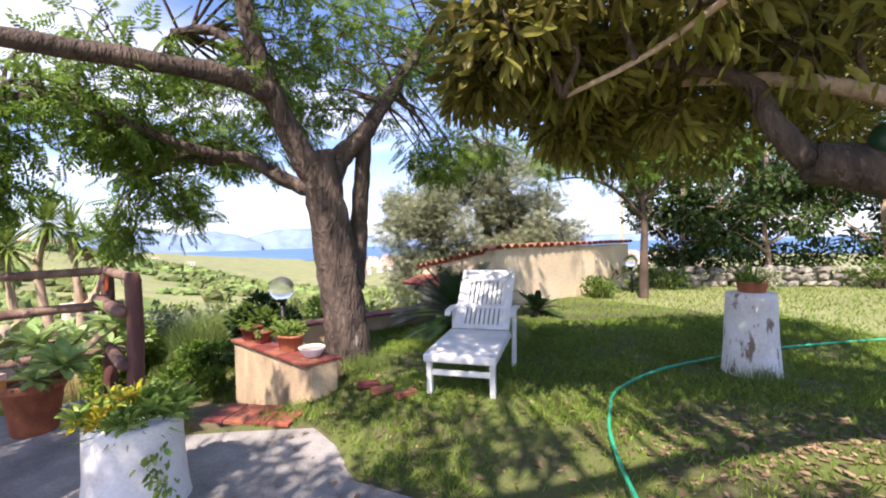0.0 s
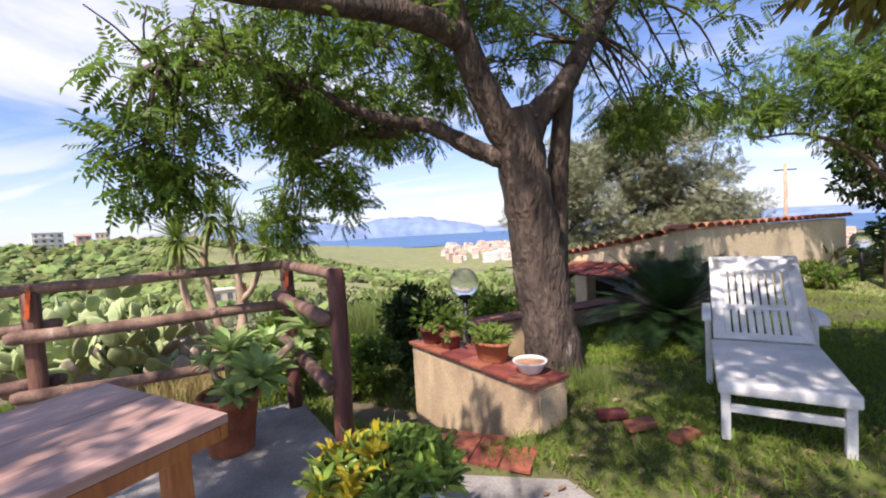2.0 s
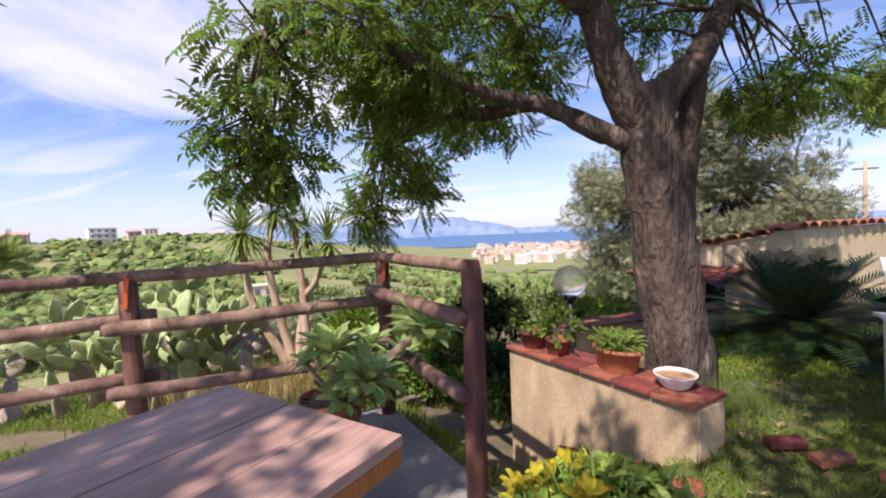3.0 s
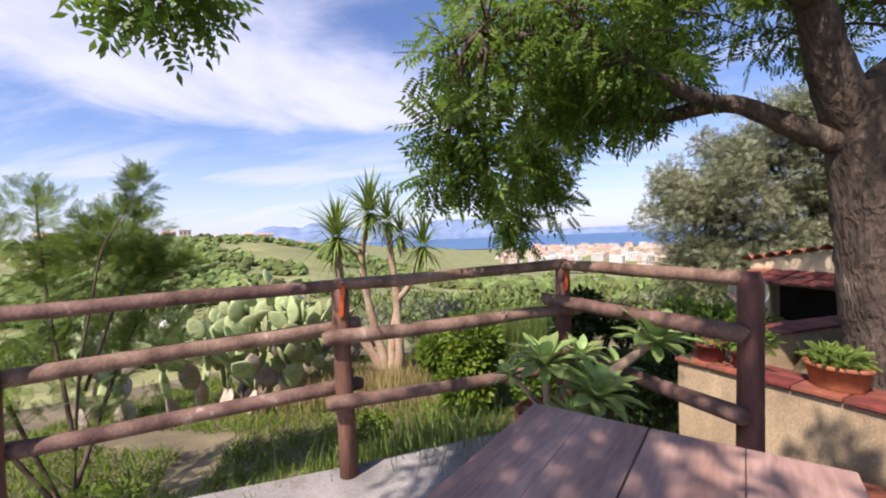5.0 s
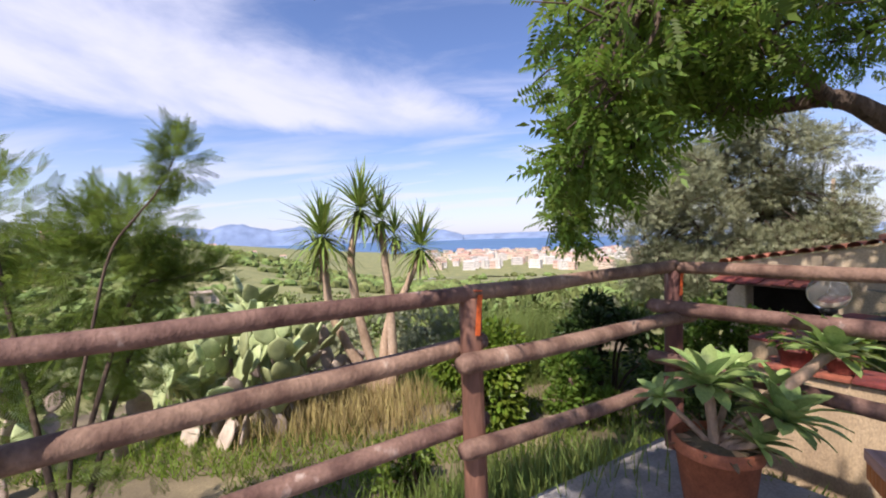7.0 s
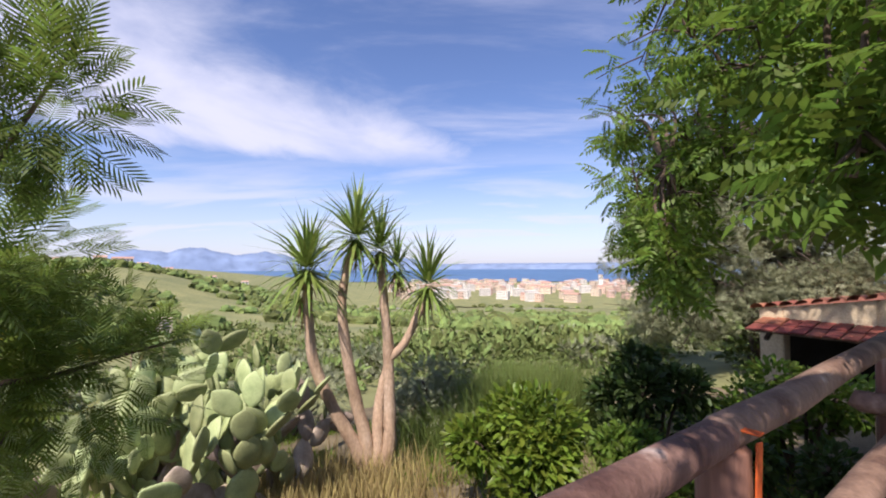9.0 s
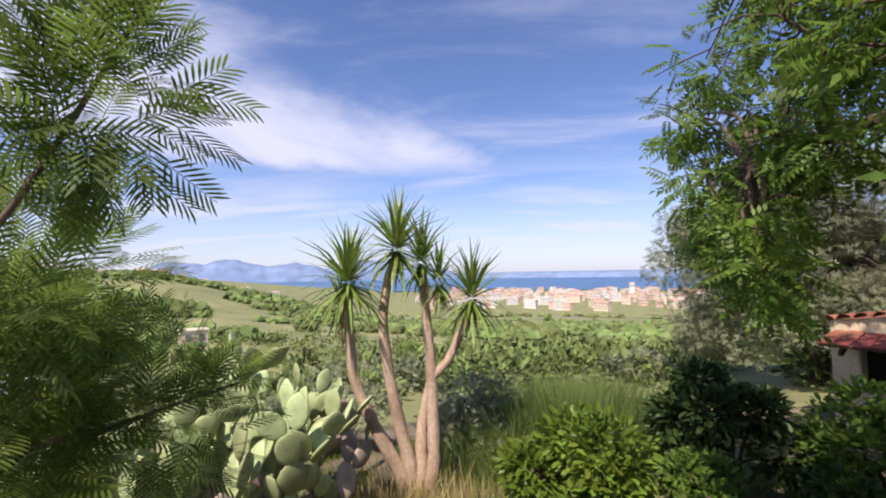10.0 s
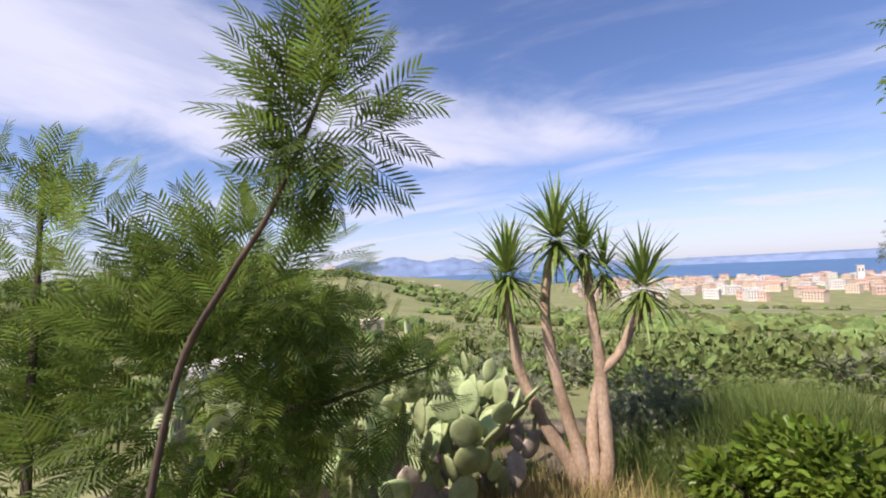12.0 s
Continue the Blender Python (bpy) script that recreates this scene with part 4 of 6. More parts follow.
def outbuilding():
    bm = bmesh.new()
    wall_box(bm, (1.1, 8.27), (4.93, 11.02), -1.2, 1.12, 1.13, 0.3)
    w = tagged(part("wall_outbuilding", bm, M["barn_stucco"]), "weathered cream outbuilding wall with tiled top", "wall", kind="structure")
    top = lambda u: 1.1 - 0.165 * u
    for u0, u1, z0, z1 in ((0.0, 1.0, -1.5, None), (2.15, 2.5, -1.8, None), (1.0, 2.15, 0.36, None), (1.0, 2.15, -1.6, -0.35)):
        bm = bmesh.new()
        a, b = gable_at(u1), gable_at(u0)
        wall_box(bm, a.xy, b.xy, z0, top(u1) if z1 is None else z1, top(u0) if z1 is None else z1, 0.25)
        part("gable", bm, M["barn_stucco"], w)
    # added dark sheet behind the opening, painting the interior's shade
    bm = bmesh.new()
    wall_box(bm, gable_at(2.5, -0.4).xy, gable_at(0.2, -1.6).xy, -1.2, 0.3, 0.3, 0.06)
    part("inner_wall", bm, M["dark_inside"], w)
    bm = bmesh.new()
    wall_box(bm, (4.93, 11.02), (3.4, 13.2), -1.2, 1.12, 0.8, 0.3)
    part("end_wall", bm, M["barn_stucco"], w)
    # rows of half-round tiles on the tops
    v, f = [], []
    for i in range(5):
        for k in range(7):
            an = math.pi * k / 6
            r = 0.1 if i < 4 else 0.085
            v.append((math.cos(an) * r, i * 0.11 - 0.16, math.sin(an) * r * 0.75))
    for i in range(4):
        for k in range(6):
            q = i * 7 + k
            f.append((q, q + 1, q + 8, q + 7))
    for a3, b3, n in ((Vector((1.05, 8.2, 1.15)), Vector((4.98, 11.06, 1.16)), 22), (gable_at(2.6, 0.02, top(2.6) + 0.02), gable_at(0.05, 0.02, top(0.05) + 0.03), 12)):
        d = (b3 - a3) / n
        nrm = Vector((-d.y, d.x, 0)).normalized()
        me = None
        for i in range(n):
            if me is None:
                ob = link_mesh("roof_tile", v, f, M["roof_tile"], w, "", True)
                me = ob.data
            else:
                ob = new("roof_tile", me)
                ob.parent = w
            p = a3 + d * (i + 0.5) + nrm * 0.08
            ob.matrix_basis = Matrix.Translation(p) @ pose(0, 0, 0, random.uniform(-2, 2), math.degrees(-math.atan2(d.z, d.xy.length)), math.degrees(math.atan2(d.y, d.x)))
    g0, g1 = gable_at(0.1, -0.12, 1.09), gable_at(2.5, -0.12, 0.66)
    tagged(link_mesh("roof", [tuple(g1), tuple(g0), (4.8, 11.1, 1.12), (3.3, 13.2, 0.7)], [(0, 1, 2, 3)], M["roof_tile"]), "weathered terracotta outbuilding roof", "roof", kind="structure")
    # tiled canopy over the dark opening in the end wall
    base = gable_at(1.55)
    ang = math.degrees(math.atan2(-0.81, 0.58))
    t = thing("canopy", "small red-tiled canopy over a dark opening in the wall", "canopy", at=pose(base.x, base.y, 0, 0, 0, ang))
    bm = bmesh.new()
    box(bm, (1.74, 0.62, 0.04), pose(0, -0.29, 0.44, 11, 0, 0), 0.008)
    part("board", bm, M["dark_bark"], t)
    shared = None
    for i in range(9):
        for r in range(2):
            if shared is None:
                bm = bmesh.new()
                box(bm, (0.18, 0.36, 0.03), None, 0.01)
                ob = part("roof_tile", bm, M["red_tile"], t)
                shared = ob.data
            else:
                ob = new("roof_tile", shared)
                ob.parent = t
            y = -0.16 - 0.3 * r
            ob.matrix_basis = pose(-0.8 + 0.2 * i, y, 0.47 + 0.2 * (y + 0.29) + 0.016 * (1 - r) + 0.01 * (i % 2), 11, 0, 0)
    for x in (-0.7, 0.7):
        bm = bmesh.new()
        box(bm, (0.06, 0.42, 0.06), pose(x, -0.2, 0.34, 30, 0, 0), 0.006)
        part("bracket", bm, M["dark_bark"], t)


outbuilding()


# ---- dry stone wall at the lawn's far edge ----
def stone_wall():
    t = thing("stone_wall", "low dry-stone wall of uneven grey-brown stones", "wall", kind="structure", at=pose(0, 0, 0))
    a, b = Vector((5.2, 11.2, 0)), Vector((15.0, 9.0, 0))
    d = (b - a).normalized()
    rs = random.Random(3)
    metas = []
    for i in range(5):
        bm = bmesh.new()
        bmesh.ops.create_icosphere(bm, subdivisions=1, radius=0.5)
        for v in bm.verts:
            v.co *= 1 + 0.35 * (rs.random() - 0.5)
            v.co.x *= 1.35
            v.co.z *= 0.75
        me = bpy.data.meshes.new("stone")
        bm.to_mesh(me)
        bm.free()
        me.materials.append(M["stone"])
        metas.append(me)
    x = 0
    for row in range(3):
        x = rs.uniform(0, 0.2)
        while x < (b - a).length:
            s = rs.uniform(0.2, 0.34)
            ob = new("stone", metas[rs.randrange(5)])
            ob.parent = t
            p = a + d * x
            ob.matrix_basis = Matrix.Translation(p + Vector((rs.uniform(-.05, .05), rs.uniform(-.05, .05), 0.06 + row * 0.17))) @ pose(0, 0, 0, rs.uniform(-20, 20), rs.uniform(-20, 20), rs.uniform(0, 360)) @ Matrix.Diagonal((s, s, s, 1))
            x += s * 0.95


stone_wall()


# ---- grass ----
def grass_field(name, label, n, region, height, mat, seed, width=1.0, lean=0.45):
    rr = np.random.default_rng(seed)
    P = []
    while len(P) < n:
        x, y = region(rr)
        if x is None:
            continue
        P.append((x, y, ground_z(x, y) - 0.005))
    P = np.array(P)
    D = np.stack([rr.normal(0, lean, n), rr.normal(0, lean, n), np.ones(n)], 1)
    tm = (np.array(BLADE[0]) * (1, width, 1), BLADE[1])
    ob = scatter(name, tm, P, D, height * rr.uniform(0.5, 1.3, n), mat, None, label, up=rr.normal(0, 1, (n, 3)), roll=0.3, kindof="stuff")
    return tagged(ob, label, "grass", kind="stuff")


def in_poly(x, y, poly):
    c = False
    for (ax, ay), (bx, by) in zip(poly, poly[1:] + poly[:1]):
        if (ay > y) != (by > y) and x < (bx - ax) * (y - ay) / (by - ay) + ax:
            c = not c
    return c


def lawn_near(rr):
    x, y = rr.uniform(-1.6, 5.5), rr.uniform(1.2, 7.0)
    bare = noise.noise((x * 1.1, y * 1.1, 5)) + 0.5 * noise.noise((x * 3, y * 3, 9))
    if patio_distance(x, y) < 0.02 or not inside_edge(x, y) or (bare > 0.36 and rr.random() > 0.3) or ((x - 2.2) ** 2 / 2.4 + (y - 2.7) ** 2 / 0.7 < 1 + 0.8 * bare and rr.random() > 0.35):
        return None, None
    return x, y


def lawn_far(rr):
    x, y = rr.uniform(-0.6, 14), rr.uniform(5.5, 12.2)
    if not inside_edge(x, y):
        return None, None
    return x, y


def below(rr):
    x, y = rr.uniform(-11, -1.4), rr.uniform(1.5, 10.5)
    d = noise.noise((x * 0.9, y * 0.9, 2))
    if inside_edge(x, y) or d > 0.22 or (x > -2.4 and y < 5.6):
        return None, None
    return x, y


grass_field("grass", "short green lawn grass with bare patches", 90000, lawn_near, 0.062, M["grass"], 1, 1.3, 0.75)
grass_field("grass", "sunlit green lawn grass", 26000, lawn_far, 0.065, M["grass"], 2, 2.0, 0.7)
grass_field("grass", "rough grass below the terrace fence", 42000, below, 0.13, M["grass"], 3, 1.0, 0.6)


# ---- sun lounger ----
def lounger():
    ang = math.degrees(math.atan2(-0.182, 0.547))
    t = thing("sun_lounger", "white plastic sun lounger with slatted raised backrest on the lawn", "lounger", at=pose(0.165, 3.887, 0.0, 0, 0, ang))
    W = 0.58
    bm = bmesh.new()
    box(bm, (W + 0.06, 0.86, 0.035), Matrix.Translation((0, 0.38, 0.365)) @ pose(0, 0, 0, 2.5), 0.014)
    box(bm, (W + 0.065, 0.045, 0.075), Matrix.Translation((0, -0.04, 0.325)), 0.018)
    for s in (-1, 1):
        box(bm, (0.04, 0.84, 0.07), Matrix.Translation((s * (W / 2 + 0.012), 0.39, 0.345)) @ pose(0, 0, 0, 2.5), 0.014)
    part("seat", bm, M["plastic"], t)
    # backrest in its own plane, raised about the hinge
    H = Matrix.Translation((0, 0.82, 0.40)) @ pose(0, 0, 0, 46)
    L = 0.80
    back = bmesh.new()
    for s in (-1, 1):
        box(back, (0.085, L, 0.035), H @ Matrix.Translation((s * (W / 2 - 0.03), L / 2, 0)), 0.013)
    box(back, (W, 0.16, 0.035), H @ Matrix.Translation((0, L - 0.08, 0)), 0.015)
    box(back, (W - 0.06, 0.06, 0.033), H @ Matrix.Translation((0, 0.03, 0)), 0.012)
    box(back, (W - 0.06, 0.05, 0.033), H @ Matrix.Translation((0, 0.29, 0)), 0.012)
    b = part("backrest", back, M["plastic"], t)
    for i in range(9):
        bm = bmesh.new()
        box(bm, (0.037, L - 0.2, 0.026), H @ Matrix.Translation((-0.2 + 0.05 * i, 0.35, -0.002)), 0.006)
        part("slat", bm, M["plastic"], b)
    for s in (-1, 1):
        bm = bmesh.new()
        box(bm, (0.05, 0.055, 0.34), Matrix.Translation((s * W / 2 * 0.97, 0.0, 0.165)), 0.012)
        part("leg", bm, M["plastic"], t)
        bm = bmesh.new()
        box(bm, (0.045, 0.06, 0.62), Matrix.Translation((s * (W / 2 + 0.04), 0.98, 0.3)) @ pose(0, 0, 0, -7), 0.012)
        part("leg", bm, M["plastic"], t)
        bm = bmesh.new()
        c = smooth_line([(s * (W / 2 + 0.045), 1.22, 0.585), (s * (W / 2 + 0.05), 1.0, 0.605), (s * (W / 2 + 0.055), 0.84, 0.59), (s * (W / 2 + 0.055), 0.79, 0.55)], 4)
        for p, q in zip(c, c[1:]):
            d = q - p
            box(bm, (0.062, d.length + 0.02, 0.028), Matrix.Translation((p + q) / 2) @ d.to_track_quat("Y", "Z").to_matrix().to_4x4(), 0.009)
        part("armrest", bm, M["plastic"], t)
    bm = bmesh.new()
    box(bm, (W - 0.05, 0.03, 0.05), Matrix.Translation((0, 0.0, 0.19)), 0.01)
    part("stretcher", bm, M["plastic"], t)
    bm = bmesh.new()
    box(bm, (W + 0.03, 0.03, 0.045), Matrix.Translation((0, 1.0, 0.3)), 0.01)
    part("stretcher", bm, M["plastic"], t)


lounger()


# ---- plank table ----
def table():
    a, b = Vector((-2.436, 2.65)), Vector((-3.39, 2.935))
    mid = (a + b) / 2
    ang = math.degrees(math.atan2((a - b).y, (a - b).x))
    W, L, top = (a - b).length, 1.24, 0.665
    t = thing("garden_table", "worn reddish-brown plank garden table with orange-stained legs", "table", at=pose(mid.x, mid.y, -0.17, 0, 0, ang))
    h = top + 0.17
    for u0, u1, gap in ((0.0, 0.225, 0.001), (0.225, 0.45, 0.006), (0.45, 0.735, 0.002), (0.735, 1.0, 0.001)):
        bm = bmesh.new()
        w = W * (u1 - u0) - gap
        box(bm, (w, L + random.uniform(-0.006, 0.006), 0.038), Matrix.Translation((-W / 2 + W * u0 + w / 2, -L / 2, h - 0.019 + random.uniform(-0.001, 0.001))), 0.004)
        part("plank", bm, M["table_wood"], t)
    for s, y in ((0, -0.02), (0, -L + 0.02)):
        bm = bmesh.new()
        box(bm, (W - 0.01, 0.035, 0.06), Matrix.Translation((0, y, h - 0.07)), 0.006)
        part("apron", bm, M["leg_wood"], t)
    for s in (-1, 1):
        bm = bmesh.new()
        box(bm, (0.035, L - 0.08, 0.06), Matrix.Translation((s * (W / 2 - 0.02), -L / 2, h - 0.07)), 0.006)
        part("apron", bm, M["leg_wood"], t)
        for y in (-0.15, -L + 0.15):
            bm = bmesh.new()
            box(bm, (0.085, 0.085, h - 0.045), Matrix.Translation((s * (W / 2 - 0.13), y, (h - 0.045) / 2)), 0.008)
            part("leg", bm, M["leg_wood"], t)


table()


# ---- pots and bowls ----
def lathe(profile, seg=28, wobble=0.0, seed=0):
    """A turned shape from (radius, height) pairs, closed at both ends where the radius is nought."""
    V, F = [], []
    rr = random.Random(seed)
    off = [1 + wobble * (rr.random() - 0.5) for _ in range(seg)]
    for r, z in profile:
        for k in range(seg):
            an = 2 * math.pi * k / seg
            V.append((r * off[k] * math.cos(an), r * off[k] * math.sin(an), z))
    for i in range(len(profile) - 1):
        for k in range(seg):
            p, q = i * seg + k, i * seg + (k + 1) % seg
            F.append((p, q, q + seg, p + seg))
    return V, F


def pot_shape(r, h, base=0.68, rim=0.16, wall=0.018):
    return [(0.001, 0), (r * base, 0), (r * base + 0.006, 0.008), (r * 0.93, h * (1 - rim)), (r * 0.99, h * (1 - rim)), (r, h * (1 - rim) + 0.008), (r, h - 0.006), (r - 0.006, h),
            (r - wall, h - 0.004), (r - wall - 0.005, h * 0.86), (0.001, h * 0.86)]


def rosette(n, length, width, tilt0, tilt1, thick=0.012, seed=0):
    """Fleshy pointed leaves spiralling about an axis; returns vertices and quads."""
    V, F = [], []
    rr = random.Random(seed)
    for i in range(n):
        t = i / n
        an = i * 2.399963
        el = radians(tilt0 + (tilt1 - tilt0) * t + rr.uniform(-7, 7))
        L = length * (0.62 + 0.38 * math.sin(math.pi * (0.25 + 0.6 * (1 - t)))) * rr.uniform(0.9, 1.08)
        m = Matrix.Rotation(an, 4, "Z") @ Matrix.Rotation(-el, 4, "Y")
        o = len(V)
        prof = ((0, 0.28, 0), (0.3, 0.7, 0.015), (0.58, 1.0, 0.01), (0.82, 0.72, -0.03), (1.0, 0.04, -0.08))
        for x, w, z in prof:
            hw = width * w / 2
            for y, dz in ((-hw, 0.016), (0, -thick * (1 - x)), (hw, 0.016)):
                V.append(tuple(m @ Vector((0.02 + x * L, y, z * L * 2 + dz))))
        for k in range(4):
            for j in range(2):
                q = o + k * 3 + j
                F.append((q, q + 3, q + 4, q + 1))
    return V, F


def big_pot():
    t = thing("potted_agave", "large terracotta pot with several light green agave rosettes", "potted plant", at=pose(-3.42, 3.84, -0.17))
    v, f = lathe(pot_shape(0.215, 0.43), 36)
    pot = link_mesh("pot", v, f, M["terracotta"], t, "weathered terracotta pot with thick rim", True)
    v, f = lathe([(0.001, 0.395), (0.12, 0.4), (0.185, 0.385)], 20, 0.1, 2)
    link_mesh("potting_soil", v, f, M["soil"], pot)
    heads = [((-0.02, 0.06, 0.70), 0.30, 13, 0), ((0.28, -0.05, 0.56), 0.31, 13, 20), ((0.62, 0.12, 0.86), 0.30, 13, 15), ((-0.24, 0.1, 0.6), 0.17, 9, -25), ((0.13, -0.12, 0.46), 0.2, 10, 25),
             ((0.2, 0.22, 0.72), 0.2, 10, 10), ((0.42, 0.25, 0.62), 0.2, 9, 20)]
    v, f = rosette(1, 1.0, 0.305, 0, 0, 0.04, 3)
    leaf_me = None
    for i, (p, L, n, tilt) in enumerate(heads):
        c = smooth_line([(0.05 * p[0], 0.3 * p[1], 0.37), (p[0] * 0.5, p[1] * 0.6, 0.37 + (p[2] - 0.37) * 0.5), (p[0], p[1], p[2])], 5)
        sv, sf = tube_arrays(c, [0.028 * L / 0.3] * len(c), 8, 0.1, i)
        st = link_mesh("stem", sv, sf, M["pale_bark"], t, "", True)
        n = n * 2
        for k in range(n):
            if leaf_me is None:
                ob = link_mesh("leaf", v, f, M["leaf_agave"], st, "", True)
                leaf_me = ob.data
            else:
                ob = new("leaf", leaf_me)
                ob.parent = st
            u = k / n
            el = -4 + 74 * u ** 1.3 + random.uniform(-7, 7)
            s = L * (0.62 + 0.38 * math.sin(math.pi * (0.25 + 0.6 * (1 - u)))) * random.uniform(1.0, 1.2)
            ob.matrix_basis = Matrix.Translation(p) @ pose(0, 0, 0, 0, tilt, 0) @ Matrix.Rotation(k * 2.399963, 4, "Z") @ Matrix.Rotation(radians(-el), 4, "Y") @ Matrix.Diagonal((s, s, s, 1))
    P, D = ball_points(40, (0, 0, 0.41), (0.17, 0.17, 0.05))
    scatter("dead_leaves", BROAD, P, D * (1, 1, 0.4), rng.uniform(0.06, 0.14, 40), M["leaf_dead"], t)


big_pot()


def worn_stump(name, label, category, x, y, z, r0, r1, h, seed):
    """A squat white-painted trunk, wider below, with worn bark patches that stand proud."""
    t = thing(name, label, category, at=pose(x, y, z))
    V, F = [], []
    seg, rings = 36, 14
    for i in range(rings + 1):
        u = i / rings
        for k in range(seg):
            an = 2 * math.pi * k / seg
            r = r0 + (r1 - r0) * u + 0.03 * (1 - u) ** 3
            r *= 1 + 0.05 * noise.noise((math.cos(an) * 1.6 + seed, math.sin(an) * 1.6, u * 0.8)) + 0.015 * noise.noise((math.cos(an) * 7, math.sin(an) * 7, u * 5 + seed))
            V.append((r * math.cos(an), r * math.sin(an), h * u + (0.02 * noise.noise((math.cos(an) * 2, math.sin(an) * 2, seed)) if i == rings else 0)))
    for i in range(rings):
        for k in range(seg):
            p, q = i * seg + k, i * seg + (k + 1) % seg
            F.append((p, q, q + seg, p + seg))
    F.append(tuple(range(rings * seg, rings * seg + seg)))
    link_mesh("stump", V, F, M["stump_paint"] if name == "tree_stump" else M["white_paint"], t, "", True)
    return t


def worn_patches(m, colour, scale, stretch, a, b):
    """Lays patches of another colour, with ragged edges, over a material."""
    n, l = m.node_tree.nodes, m.node_tree.links
    bs = n["Principled BSDF"]
    src = bs.inputs["Base Color"].links[0].from_socket
    tc, mp, nz, cr, mx = n.new("ShaderNodeTexCoord"), n.new("ShaderNodeMapping"), n.new("ShaderNodeTexNoise"), n.new("ShaderNodeValToRGB"), n.new("ShaderNodeMixRGB")
    mp.inputs["Scale"].default_value = stretch
    nz.inputs["Scale"].default_value, nz.inputs["Detail"].default_value, nz.inputs["Roughness"].default_value = scale, 6, 0.65
    cr.color_ramp.elements[0].position, cr.color_ramp.elements[1].position = a, b
    l.new(tc.outputs["Object"], mp.inputs[0])
    l.new(mp.outputs[0], nz.inputs["Vector"])
    l.new(nz.outputs["Fac"], cr.inputs[0])
    l.new(cr.outputs[0], mx.inputs[0])
    l.new(src, mx.inputs[1])
    mx.inputs[2].default_value = (*colour, 1)
    l.new(mx.outputs[0], bs.inputs["Base Color"])
    return m


worn_patches(M["table_wood"], (0.40, 0.12, 0.04), 3.2, (1, 0.6, 1), 0.66, 0.70)
worn_patches(M["concrete"], (0.14, 0.12, 0.10), 1.3, (1, 1, 1), 0.56, 0.72)
worn_patches(M["stucco"], (0.26, 0.20, 0.14), 2.4, (1, 1, 0.45), 0.60, 0.74)
worn_patches(M["barn_stucco"], (0.33, 0.27, 0.19), 1.6, (1, 1, 0.5), 0.56, 0.70)
worn_patches(M["bark"], (0.40, 0.33, 0.27), 4.0, (1, 1, 0.3), 0.64, 0.72)
M["stump_paint"] = worn_patches(material("flaking_white_paint", (0.78, 0.76, 0.73), (0.64, 0.60, 0.56), 0.9, scale=4, fine=40, bump=0.6), (0.23, 0.17, 0.13), 9, (1, 1, 0.35), 0.57, 0.62)
worn_stump("tree_stump", "white-painted tree stump with flaking paint on the lawn", "stump", 2.99, 4.25, -0.02, 0.225, 0.205, 0.79, 3)
fp = thing("flowerpot", "small terracotta pot with yellow-green grassy plant on the stump", "potted plant", at=pose(3.0, 4.25, 0.77))
v, f = lathe(pot_shape(0.135, 0.11, 0.8), 24)
link_mesh("pot", v, f, M["terracotta"], fp, "", True)
d = rng.normal(0, 0.6, (60, 3)) + (0, 0, 1.0)
scatter("foliage", BLADE, np.stack([rng.normal(-0.04, 0.05, 60), rng.normal(0, 0.05, 60), np.full(60, 0.095)], 1), d, rng.uniform(0.1, 0.26, 60), M["leaf_lemon"], fp)

wp = worn_stump("stump_planter", "bright white-painted stump planter full of succulents", "planter", -1.84, 2.78, -0.19, 0.255, 0.245, 0.53, 9)
sv, sf, yv, yf = [], [], [], []
rs = random.Random(12)
for i in range(46):
    an, rr_ = rs.uniform(0, 6.28), 0.27 * math.sqrt(rs.random())
    v, f = rosette(14, rs.uniform(0.06, 0.12), 0.035, 10, 75, 0.006, i)
    m = Matrix.Translation((rr_ * math.cos(an), rr_ * math.sin(an), 0.52 + 0.10 * (1 - (rr_ / 0.3) ** 2) * rs.random() + 0.02)) @ pose(0, 0, 0, rs.uniform(-35, 35), rs.uniform(-35, 35), 0)
    v = [tuple(m @ Vector(p)) for p in v]
    yellow = rr_ * math.cos(an) < 0.0 and rs.random() < 0.42
    dst = (yv, yf) if yellow else (sv, sf)
    o = len(dst[0])
    dst[0].extend(v)
    dst[1].extend([tuple(q + o for q in g) for g in f])
link_mesh("succulent", sv, sf, M["leaf_succulent"], wp, "green succulent rosettes")
link_mesh("succulent", yv, yf, M["leaf_yellow"], wp, "yellow succulent rosettes")
P, D = ball_points(190, (0, 0, 0.54), (0.27, 0.27, 0.12))
scatter("succulent", BLADE, P, D + (0, 0, 0.25), rng.uniform(0.05, 0.14, 190), M["leaf_succulent"], wp, "spiky green succulent leaves", roll=1.0)
P = np.stack([rng.normal(0.25, 0.035, 90), rng.normal(-0.17, 0.035, 90), rng.uniform(0.02, 0.42, 90)], 1)
scatter("trailing_growth", OVAL, P, rng.normal(0, 0.5, (90, 3)) + (0.4, -0.6, -0.3), rng.uniform(0.03, 0.07, 90), M["leaf_succulent"], wp, "trailing yellow-green growth")

bowl = thing("bowl", "white ribbed bowl on the tiled wall", "bowl", at=pose(-1.255, 4.40, 0.241))
v, f = lathe([(0.001, 0), (0.07, 0), (0.078, 0.008), (0.088, 0.018), (0.112, 0.06), (0.128, 0.084), (0.131, 0.092), (0.124, 0.094), (0.118, 0.082), (0.112, 0.072)], 32)
link_mesh("body", v, f, M["plastic"], bowl, "", True)
v, f = lathe([(0.001, 0.077), (0.06, 0.078), (0.115, 0.076)], 28)
